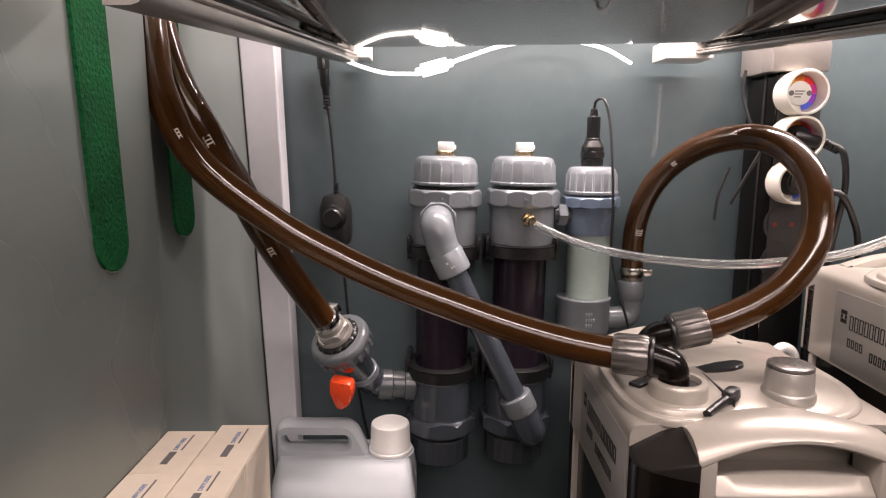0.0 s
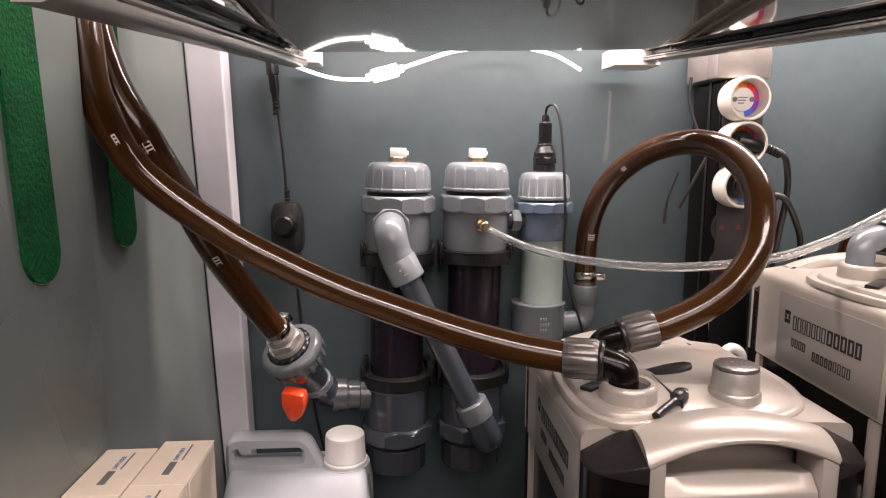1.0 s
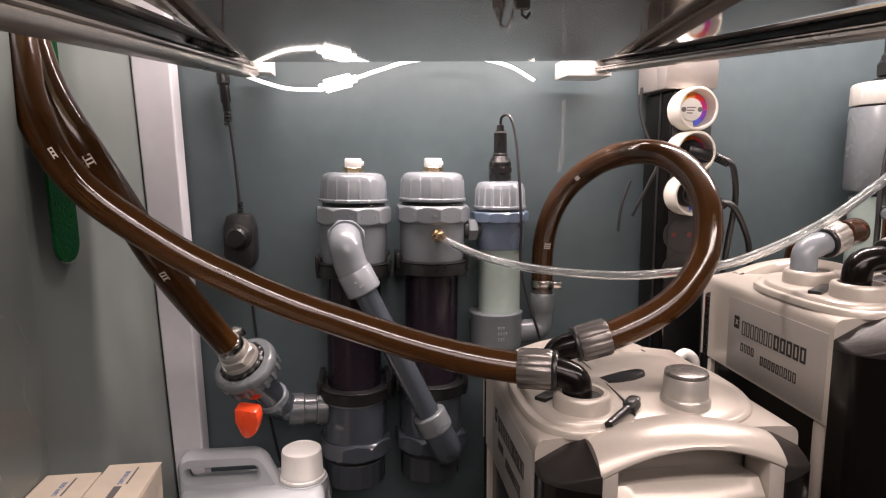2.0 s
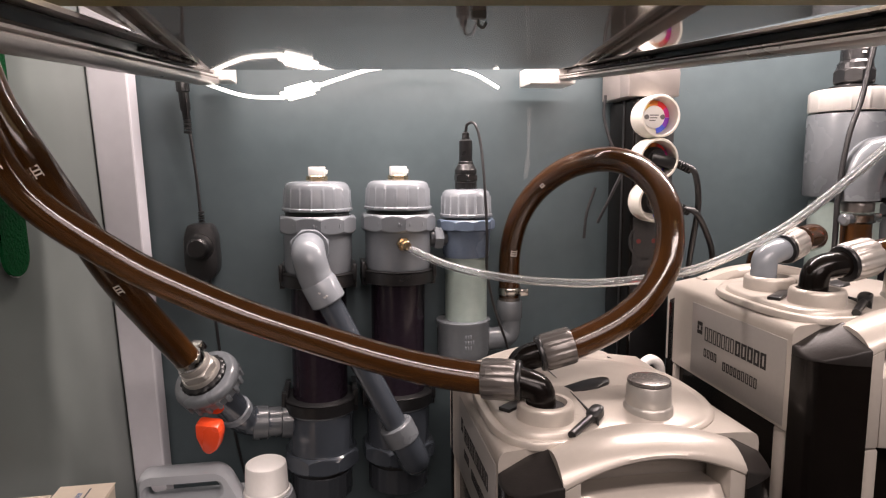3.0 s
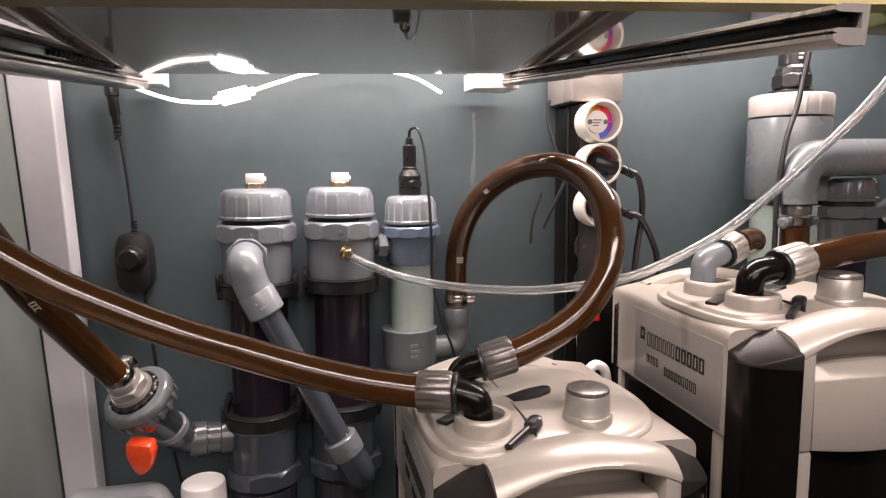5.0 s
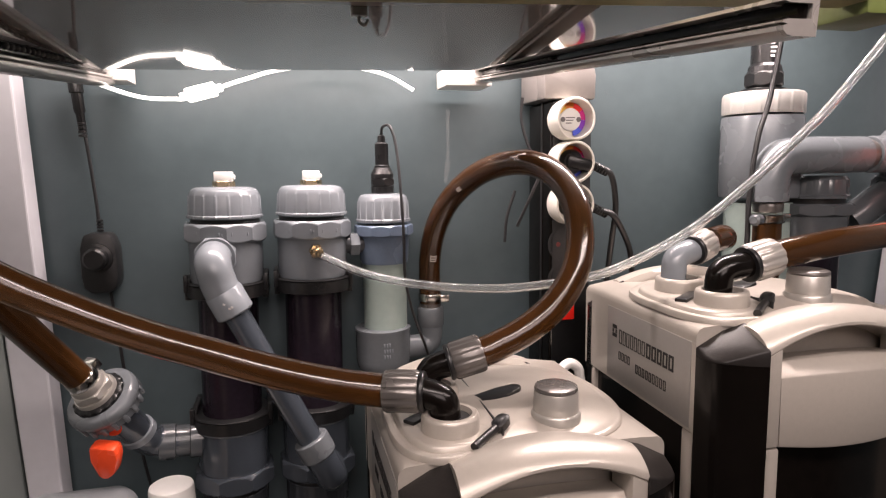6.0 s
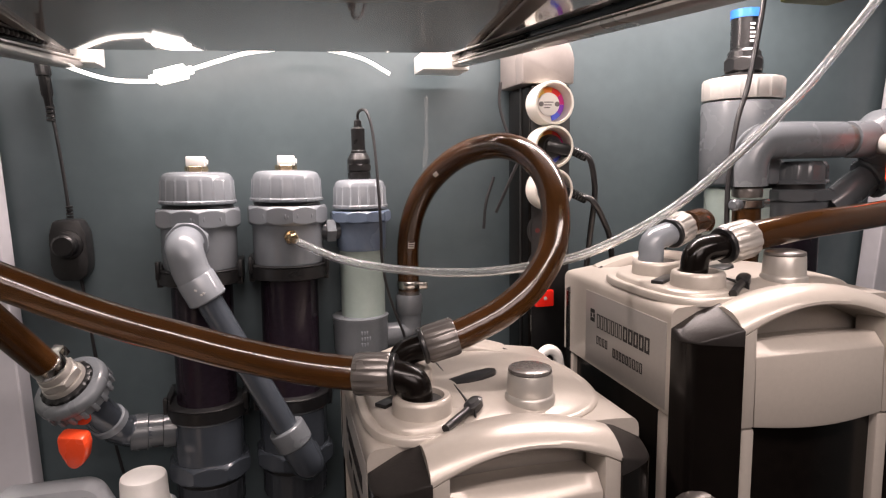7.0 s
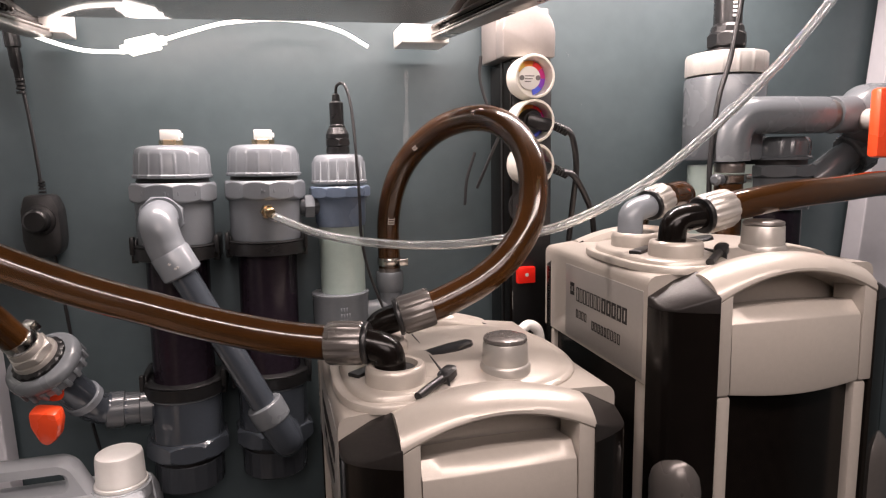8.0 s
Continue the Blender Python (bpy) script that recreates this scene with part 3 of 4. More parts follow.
    # arched handles at front and back, with legs down to the skirt
    def arch(y0, y1):
        m = 48
        s = 1 if y1 > y0 else -1
        bm = bmesh.new()
        rings = []
        for k in range(m + 1):
            a = k / m
            x = 0.0345 + a * (W - 0.069)
            q = ((x - W / 2) / 0.0685) ** 2
            low = h + 0.0002 - 0.0195 * q
            top = h + 0.0125 - 0.0130 * q
            thick = top - low
            rings.append([bm.verts.new(p) for p in ((x, y0 + 0.0020 * s, low), (x, y0 + 0.0002 * s, low + thick * 0.12), (x, y0 + 0.0004 * s, low + thick * 0.28), (x, y0 + 0.0026 * s, low + thick * 0.46), (x, y0 + 0.0070 * s, low + thick * 0.68), (x, y0 + 0.0125 * s, low + thick * 0.86), (x, y0 + 0.0185 * s, top - thick * 0.03), (x, y0 + 0.025 * s, top), (x, y0 + 0.032 * s, top - thick * 0.10), (x, y1 - 0.002 * s, top - thick * 0.34), (x, y1, top - thick * 0.60), (x, y1, low - 0.006), (x, y0 + 0.020 * s, low - 0.0015))])
        n = len(rings[0])
        for p, q in zip(rings, rings[1:]):
            for k in range(n):
                bm.faces.new((p[k], q[k], q[(k + 1) % n], p[(k + 1) % n]))
        bm.faces.new(rings[0])
        bm.faces.new(rings[-1][::-1])
        return bm

    def leg_end(x):
        return h + 0.0002 - 0.0195 * ((x - W / 2) / 0.0685) ** 2

    for y0, y1, label in ((-0.0028, 0.042, "arched front handle"), (D + 0.0028, D - 0.034, "arched back handle")):
        s = 1 if y1 > y0 else -1
        handle = part("handle", arch(y0, y1), M_SILVER, f, label)
        for xa, xb in ((0.0345, 0.0468), (W - 0.0468, W - 0.0345)):
            outline = [(xa, h - 0.0885), (xb, h - 0.0885), (xb, leg_end(xb) + 0.001), (xa, leg_end(xa) + 0.001)]
            ya, yb = sorted((y0 + 0.0008 * s, y0 + 0.030 * s))
            part("handle_leg", extruded(outline, ya, yb, 0.0012), M_SILVER, handle, "upright handle leg")
        x0, x1 = 0.0476, W - 0.0476
        bm = bmesh.new()
        rows = []
        for y, z, bow in ((0.032, -0.0290, 0.0), (0.0095, -0.0262, 0.2), (0.0080, -0.0264, 0.3), (0.0000, -0.0352, 0.9), (-0.0006, -0.0366, 1.0), (-0.0018, -0.0865, 1.0), (-0.0010, -0.0885, 1.0), (0.012, -0.0885, 0.0)):
            row = []
            for k in range(17):
                b = math.sin(math.pi * k / 16)
                hem = -0.0035 * b if z < -0.08 else 0.0015 * b
                row.append(bm.verts.new((x0 + (x1 - x0) * k / 16, (y - 0.0035 * b * bow) if s > 0 else D - y + 0.0035 * b * bow, h + z + hem)))
            rows.append(row)
        for p, q in zip(rows, rows[1:]):
            for k in range(16):
                bm.faces.new((p[k], p[k + 1], q[k + 1], q[k]))
        bm.faces.new([r[0] for r in rows])
        bm.faces.new([r[16] for r in rows][::-1])
        part("front_plate", bm, M_SILVER, handle, "bowed plate with a bevelled top edge")
    # corner clips
    for sx, sy in ((0, 0), (1, 0), (0, 1), (1, 1)):
        ring = [(0.0, 0.0345), (0.0, 0.024), (0.0025, 0.0165), (0.009, 0.0095), (0.020, 0.003), (0.030, -0.0015), (0.0352, -0.0036), (0.0400, 0.016), (0.0385, 0.0300), (0.022, 0.0345)]
        ring = [((W - x) if sx else x, (D - y) if sy else y) for x, y in ring]
        n = len(ring)
        clip = part("clip", plan_loft([[(x, y, h - 0.205) for x, y in ring], [(x, y, h - 0.0255) for x, y in ring]]), M_GLOSS, f, "gloss black corner clip")
        ox, oy = ring[3]
        ix, iy = ring[8]
        span = math.hypot(ix - ox, iy - oy)

        def rise(x, y):
            t = ((x - ox) * (ix - ox) + (y - oy) * (iy - oy)) / span ** 2
            return h - 0.0235 + 0.0240 * max(0.0, min(1.0, t)) ** 0.85

        def inward(k):
            return [(x + (sum(p[0] for p in ring) / n - x) * k, y + (sum(p[1] for p in ring) / n - y) * k) for x, y in ring]

        cap_rings = [[(x, y, h - 0.0253) for x, y in ring], [(x, y, rise(x, y) - 0.0012) for x, y in ring]]
        for k, dome in ((0.04, -0.0003), (0.10, 0.0), (0.35, 0.0004), (0.65, 0.0007), (0.92, 0.0008)):
            cap_rings.append([(x, y, rise(x, y) + dome) for x, y in inward(k)])
        part("clip_top", plan_loft(cap_rings), M_SATIN, clip, "satin dark clip top")
        if not sy:
            # champagne foot given the gunmetal colour to hold its shade
            part("clip_foot", moved(lathe([(0.010, 0), (0.0190, 0.004), (0.0200, 0.020), (0.0200, 0.062), (0.0185, 0.072), (0.0150, 0.080), (0.010, 0.085), (0.003, 0.087)], 28), pose((W - 0.0175) if sx else 0.0175, 0.0165, h - 0.223)), M_NUT, clip, "rounded clip foot, champagne darkened for its shade")
    # printed side face: a greyer sheet puts its shade into the colour
    lab = part("shaded_side", box(-0.0005, 0.040, h - 0.0860, 0.002, D - 0.072, h - 0.0155, 0.0003), M_SILVERD, f, "printed side face, its shade put in as grey")
    for y0, y1, z0, z1, w in LABEL_BARS:
        part("print_bar", joined(box(-0.0008, y0, h + z0, -0.0004, y0 + w, h + z1), box(-0.0008, y1 - w, h + z0, -0.0004, y1, h + z1), box(-0.0008, y0 + w, h + z0, -0.0004, y1 - w, h + z0 + w), box(-0.0008, y0 + w, h + z1 - w, -0.0004, y1 - w, h + z1)), M_INKD, lab, "", False)
    part("print_mark", joined(*[box(-0.0008, 0.1605 + a * 0.0030, h - 0.0440 + b * 0.0042, -0.0004, 0.1632 + a * 0.0030, h - 0.0403 + b * 0.0042) for a, b in ((0, 0), (1, 0), (2, 0), (0, 1), (2, 1), (0, 2), (1, 2), (2, 2))]), M_INKD, lab, "small square printed mark", False)
    return f


# letter-sized printed blocks: a tall line, thin then bold, and two short words under it, reading from back to front
LABEL_BARS = []
for start, count, wide, gap, z0, z1, w in ((0.1555, 7, 0.0052, 0.0018, -0.0480, -0.0345, 0.0010), (0.1060, 5, 0.0072, 0.0017, -0.0480, -0.0345, 0.0022), (0.1560, 4, 0.0040, 0.0018, -0.0640, -0.0560, 0.0010), (0.1240, 5, 0.0042, 0.0016, -0.0680, -0.0595, 0.0013), (0.0950, 4, 0.0040, 0.0018, -0.0680, -0.0590, 0.0009)):
    for k in range(count):
        y1 = start - k * (wide + gap)
        LABEL_BARS.append((y1 - wide, y1, z0, z1, w))


f1 = canister("canister_filter", (0.1372, 0.380, 0), -0.5, 0.472, "champagne and black external canister filter, shorter one", 0.200)
part("side_loop", tube([(0.347, 0.618, 0.440), (0.349, 0.619, 0.452), (0.359, 0.620, 0.459), (0.369, 0.620, 0.453), (0.372, 0.620, 0.440)], 0.0055, 14, 8), M_WHITE, f1, "white plastic loop at the back corner", True, True)
f2 = canister("canister_filter", (0.3740, 0.397, 0), -2.0, 0.546, "champagne and black external canister filter, taller one", 0.209)


# ---- hoses ----
def hose(name, pts, r, mat, label, per=14):
    h = thing(name, pts[len(pts) // 2], label, "hose", "brown hoses")
    part("tubing", tube(pts, r, 28, per), mat, h, "", True, True)
    return h


def hose_nut(parent, a, b, mat, r=0.0150, length=0.026):
    d = (Vector(b) - Vector(a)).normalized()
    k = length / 0.03
    part("hose_nut", along(ribbed([(r * 0.92, 0), (r, 0.002 * k), (r, 0.027 * k), (r * 0.93, 0.03 * k)], 12, 0.05, 8, 0.6), a, b), mat, parent, "ribbed hose nut", True, True)
    part("nut_washer", along(lathe([(r * 0.95, -0.004), (r * 1.0, -0.003), (r * 1.0, -0.001), (r * 0.95, 0)], 30), a, b), M_BLACK, parent, "", True, True)


hose_a = hose("hose", [(-0.2150, 0.489, 0.93), (-0.2145, 0.489, 0.84), (-0.2135, 0.489, 0.775), (-0.2118, 0.489, 0.7374), (-0.2071, 0.491, 0.698), (-0.1848, 0.502, 0.6471), (-0.1291, 0.511, 0.5992), (-0.0796, 0.512, 0.5707), (-0.0326, 0.508, 0.5494), (0.014, 0.499, 0.5335), (0.0592, 0.488, 0.5197), (0.1027, 0.476, 0.5098), (0.1443, 0.464, 0.504)], 0.0125, M_HOSE, "brown translucent hose hanging from the side to a filter")
hose_nut(hose_a, (0.162, 0.4555, 0.5055), (0.138, 0.465, 0.5050), M_NUT)
part("elbow", tube([(0.1793, 0.448, 0.476), (0.1793, 0.448, 0.489), (0.1765, 0.449, 0.5005), (0.162, 0.4555, 0.5055)], 0.0112, 24, 8), M_GLOSS, hose_a, "black hose elbow", True, True)

hose_b = hose("hose", [(-0.2215, 0.517, 0.93), (-0.2210, 0.517, 0.84), (-0.2195, 0.516, 0.775), (-0.2075, 0.517, 0.7180), (-0.1835, 0.519, 0.6692), (-0.166, 0.5331, 0.6277), (-0.1499, 0.5571, 0.5791), (-0.1336, 0.596, 0.5312), (-0.1085, 0.638, 0.473)], 0.0125, M_HOSE, "brown translucent hose hanging down to a ball valve")

loop = hose("hose", [(0.2125, 0.5, 0.5141), (0.2332, 0.5, 0.5199), (0.2648, 0.5, 0.5344), (0.2926, 0.5031, 0.5551), (0.314, 0.5126, 0.5843), (0.3235, 0.53, 0.6208), (0.3242, 0.5571, 0.6483), (0.3134, 0.5871, 0.6672), (0.2961, 0.6176, 0.6722), (0.2731, 0.6535, 0.6629), (0.252, 0.6877, 0.6385), (0.2379, 0.7100, 0.6056), (0.2320, 0.724, 0.5641), (0.2325, 0.728, 0.5114)], 0.0125, M_HOSE, "brown translucent hose looping up beside the power strip")
hose_nut(loop, (0.199, 0.503, 0.5105), (0.225, 0.500, 0.5175), M_NUT)
part("elbow", tube([(0.1793, 0.510, 0.476), (0.1793, 0.510, 0.492), (0.184, 0.508, 0.504), (0.199, 0.503, 0.5105)], 0.0112, 24, 8), M_GLOSS, loop, "black hose elbow", True, True)
part("hose_clamp", moved(joined(lathe([(0.0132, 0), (0.0138, 0.001), (0.0138, 0.008), (0.0132, 0.009)], 30), box(0.008, -0.02, 0.001, 0.018, -0.010, 0.009, 0.001)), Matrix.Translation((0.2325, 0.728, 0.514))), M_STEEL, loop, "steel worm-drive clamp", True, True)

hose_c = hose("hose", [(0.4769, 0.47, 0.5884), (0.4956, 0.472, 0.5914), (0.5483, 0.478, 0.5966), (0.6134, 0.492, 0.5991), (0.6912, 0.512, 0.6015), (0.80, 0.55, 0.598), (0.89, 0.62, 0.56)], 0.0125, M_HOSE, "brown translucent hose lying across the taller filter")
hose_nut(hose_c, (0.4496, 0.467, 0.584), (0.4796, 0.47, 0.5897), M_NUTL, 0.0158)
part("elbow", tube([(0.4186, 0.465, 0.550), (0.4186, 0.465, 0.566), (0.4235, 0.465, 0.580), (0.4496, 0.467, 0.584)], 0.0112, 24, 8), M_GLOSS, hose_c, "black hose elbow", True, True)
hose_d = hose("hose", [(0.4687, 0.545, 0.5942), (0.4952, 0.56, 0.5952), (0.5150, 0.590, 0.5880), (0.520, 0.640, 0.5830), (0.520, 0.672, 0.556), (0.520, 0.680, 0.45)], 0.0125, M_HOSE, "brown translucent hose bending down behind the taller filter")
hose_nut(hose_d, (0.4457, 0.536, 0.5881), (0.4687, 0.545, 0.5942), M_NUTL, 0.0148, 0.020)
part("elbow", tube([(0.4186, 0.527, 0.550), (0.4186, 0.527, 0.568), (0.4225, 0.529, 0.582), (0.4457, 0.536, 0.5881)], 0.0112, 24, 8), M_PVC, hose_d, "grey hose elbow", True, True)

# small pale prints on the hoses, sitting on the tubing's skin towards the open front
def hose_print(parent, centre, way, length, width):
    d = Vector(way).normalized()
    out = (Vector((0.0, -1.0, 0.25)) - d * d.dot(Vector((0.0, -1.0, 0.25)))).normalized()
    side = d.cross(out)
    m = Matrix((d, side, out)).transposed().to_4x4()
    m.translation = Vector(centre) + out * 0.01255
    cells = [box(-length / 2, -width / 2, 0, length / 2, -width / 2 + 0.0006, 0.0002), box(-length / 2, width / 2 - 0.0006, 0, length / 2, width / 2, 0.0002)]
    for k in range(3):
        cells.append(box(-length / 2 + k * length / 3, -width / 2, 0, -length / 2 + k * length / 3 + length * 0.14, width / 2, 0.0002))
    part("printed_mark", moved(joined(*cells), m), M_PAPER, parent, "small pale print", False, True)


hose_print(hose_b, (-0.1815, 0.520, 0.666), (0.022, 0.008, -0.046), 0.009, 0.006)
hose_print(hose_b, (-0.1480, 0.560, 0.575), (0.016, 0.035, -0.048), 0.010, 0.005)
hose_print(hose_b, (-0.2120, 0.517, 0.735), (0.010, 0.001, -0.05), 0.010, 0.005)
hose_print(hose_a, (-0.196, 0.4965, 0.672), (0.02, 0.011, -0.045), 0.008, 0.003)
hose_print(loop, (0.2330, 0.722, 0.5690), (0.002, -0.01, 0.04), 0.008, 0.007)
hose_print(loop, (0.2600, 0.675, 0.6490), (0.02, -0.03, 0.022), 0.006, 0.004)
hose_print(loop, (0.3235, 0.53, 0.612), (0.006, 0.012, 0.035), 0.003, 0.003)

# clear air hose
clear = thing("air_hose", (0.3, 0.55, 0.56), "thin clear hose running from a brass fitting", "hose")
part("tubing", tube([(0.1045, 0.672, 0.5815), (0.1106, 0.666, 0.5785), (0.145, 0.6422, 0.5647), (0.1851, 0.6119, 0.5577), (0.2321, 0.5776, 0.556), (0.2759, 0.5465, 0.5596), (0.3298, 0.522, 0.5702), (0.3684, 0.5133, 0.5836), (0.4193, 0.5071, 0.6092), (0.4632, 0.5065, 0.6384), (0.4981, 0.5018, 0.6682), (0.5233, 0.4935, 0.6950), (0.5482, 0.4862, 0.7232), (0.60, 0.48, 0.785), (0.66, 0.475, 0.86)], 0.0042, 16, 12, 0.62), M_CLEAR, clear, "", True, True)
part("fitting", along(joined(prism(6, 0.0075, 0, 0.006), lathe([(0.0055, 0.006), (0.0055, 0.011), (0.0042, 0.012), (0.0042, 0.018)], 16)), (0.1005, 0.683, 0.5845), (0.106, 0.66, 0.5825)), M_BRASS, clear, "brass hose fitting", True, True)

# ---- ball valve at the first column ----
valve = thing("ball_valve", (-0.085, 0.655, 0.45), "grey ball valve with an orange-red lever under the hose", "valve")
VA, VB = Vector((-0.1068, 0.640, 0.4705)), Vector((-0.080, 0.680, 0.409))
ax = (VB - VA).normalized()
ring = part("union_ring", along(lathe([(0.0225, 0.0), (0.0235, -0.0015), (0.0290, -0.0015), (0.0318, 0.0005), (0.0330, 0.004), (0.0330, 0.008), (0.0318, 0.010), (0.0300, 0.0105), (0.0300, 0.0185), (0.027, 0.021)], 60), VA + ax * 0.012, VB), M_PVCM, valve, "smooth grey union ring", True, True)
for k in range(18):
    part("grip_rib", along(moved(box(0.0292, -0.0022, 0.0100, 0.0326, 0.0022, 0.0195, 0.0008), pose(0, 0, 0, 0, 0, 20 * k)), VA + ax * 0.012, VB), M_PVCM, ring, "", True, True)
part("hose_tail", along(joined(lathe([(0.0145, -0.006), (0.0152, -0.004), (0.0152, 0.002)], 30), facet_nut(6, 0.0162, 0.0, 0.008), lathe([(0.0185, 0.008), (0.0195, 0.010), (0.0195, 0.018)], 36)), VA - ax * 0.006, VB), M_NUTL, valve, "silver hose tail with a hexagon", True, True)
part("hose_clamp", along(joined(lathe([(0.0133, -0.022), (0.0140, -0.021), (0.0140, -0.012), (0.0133, -0.011)], 30), box(-0.006, 0.012, -0.022, 0.006, 0.02, -0.012, 0.001)), VA, VB), M_STEEL, valve, "steel worm-drive clamp", True, True)
part("inner_ring", along(ribbed([(0.0195, -0.002), (0.0225, 0.0), (0.0225, 0.006), (0.0195, 0.0075)], 16, 0.05, 8, 0.5), VA + ax * 0.008, VB), M_BLACK, valve, "black ribbed ring", True, True)
part("body_rim", along(lathe([(0.0160, 0), (0.0178, 0.001), (0.0178, 0.008), (0.0160, 0.009)], 28), VB - ax * 0.006, VB + ax), M_PVC, valve, "", True, True)
part("body", tube([VA + ax * 0.03, VB, VB + Vector((0.010, 0.015, -0.016)), (-0.040, 0.702, 0.386), (-0.02, 0.706, 0.385)], 0.0158, 26, 8), M_PVCS, valve, "grey valve body and elbow", True, True)
part("tee", along(lathe([(0.0175, 0), (0.0185, 0.001), (0.0185, 0.016), (0.0165, 0.017), (0.0165, 0.030), (0.019, 0.031), (0.019, 0.042)], 30), (-0.066, 0.699, 0.388), (-0.01, 0.706, 0.385)), M_PVCK, valve, "grey socket", True, True)
part("lever", moved(extruded([(-0.012, 0.0), (0.012, 0.0), (0.0135, -0.012), (0.010, -0.028), (0.002, -0.036), (-0.005, -0.034), (-0.012, -0.016)], -0.008, 0.008, 0.004), pose(-0.0965, 0.626, 0.4225, 14, 6, -12)), M_ORANGE, valve, "orange-red lever", True, True)
part("lever_neck", along(lathe([(0.008, 0), (0.007, 0.012), (0.010, 0.016)], 18), (-0.092, 0.655, 0.437), (-0.0965, 0.626, 0.427)), M_ORANGE, valve, "orange-red lever neck", True, True)

# ---- jug and cartons ----
jug = thing("jug", (-0.0975, 0.655, 0), "milky white plastic jug with a white screw cap", "jug")


def jug_ring(hx, hy, z):
    c = min(0.016, hy * 0.5)
    pts = []
    for sx, sy, a0 in ((1, -1, -90), (1, 1, 0), (-1, 1, 90), (-1, -1, 180)):
        for k in range(6):
            a = math.radians(a0 + 18 * k)
            pts.append((sx * (hx - c) + c * math.cos(a), sy * (hy - c) + c * math.sin(a), z))
    return pts


def slotted_slab(outer, slot, hy):
    """A rounded slab in x and z with a slot through it."""
    bm = bmesh.new()
    n = len(outer)
    loops = []
    for path, grow in ((outer, 1), (slot, -1)):
        cx, cz = sum(p[0] for p in path) / n, sum(p[1] for p in path) / n
        for y, k in ((-hy, 0.0045), (-hy * 0.72, 0.001), (0, 0), (hy * 0.72, 0.001), (hy, 0.0045)):
            ring = []
            for x, z in path:
                d = Vector((x - cx, z - cz)).normalized()
                ring.append(bm.verts.new((x - grow * k * d.x, y, z - grow * k * d.y)))
            loops.append(ring)
    o, q = loops[:5], loops[5:]
    for rings, flip in ((o, False), (q[::-1], False), ([q[0], o[0]], False), ([o[4], q[4]], False)):
        for a, b in zip(rings, rings[1:]):
            for k in range(n):
                bm.faces.new((a[k], a[(k + 1) % n], b[(k + 1) % n], b[k]))
    bmesh.ops.recalc_face_normals(bm, faces=bm.faces)
    return bm


def rounded_path(x0, z0, x1, z1, c, lean=0.0):
    pts = []
    for sx, sz, a0 in ((1, -1, -90), (1, 1, 0), (-1, 1, 90), (-1, -1, 180)):
        for k in range(6):
            a = math.radians(a0 + 18 * k)
            x = (x1 - c if sx > 0 else x0 + c) + c * math.cos(a)
            z = (z1 - c if sz > 0 else z0 + c) + c * math.sin(a)
            pts.append((x + (lean * (z1 - z) if sx > 0 else 0.0), z))
    return pts


body = part("body", plan_loft([jug_ring(0.0735, 0.057, 0.0), jug_ring(0.0765, 0.060, 0.005), jug_ring(0.0765, 0.060, 0.290), jug_ring(0.0750, 0.0575, 0.299), jug_ring(0.0735, 0.050, 0.310), jug_ring(0.0725, 0.040, 0.320), jug_ring(0.0710, 0.030, 0.3265), jug_ring(0.0690, 0.026, 0.3285)]), M_JUG, jug, "milky translucent body")
part("handle", slotted_slab(rounded_path(-0.0765, 0.300, 0.010, 0.3640, 0.012, 0.45), rounded_path(-0.0665, 0.3345, 0.003, 0.3510, 0.007), 0.0125), M_JUG, body)
part("neck", moved(lathe([(0.0270, 0.318), (0.0262, 0.3275), (0.0262, 0.3290), (0.0235, 0.3295)], 36), Matrix.Translation((0.0487, 0.0, 0))), M_JUG, body)
part("cap", moved(lathe([(0.0232, 0.3275), (0.0240, 0.3285), (0.0238, 0.3310), (0.0222, 0.3318), (0.0222, 0.3345), (0.0219, 0.3350), (0.0212, 0.3560), (0.0204, 0.3590), (0.0180, 0.3606), (0.008, 0.3612)], 48), Matrix.Translation((0.0487, 0.0, 0.002))), M_WHITE, jug, "white ribbed screw cap")
part("level_line", box(0.012, -0.0606, 0.268, 0.05, -0.0598, 0.270), M_INKB, body, "faint moulded line", False)


def lettering(text, size):
    curve = bpy.data.curves.new("t", "FONT")
    curve.body, curve.size, curve.extrude = text, size, 0.0001
    ob = bpy.data.objects.new("t", curve)
    scene.collection.objects.link(ob)
    me = bpy.data.meshes.new_from_object(ob.evaluated_get(bpy.context.evaluated_depsgraph_get()))
    bpy.data.objects.remove(ob)
    bm = bmesh.new()
    bm.from_mesh(me)
    bpy.data.meshes.remove(me)
    return bm


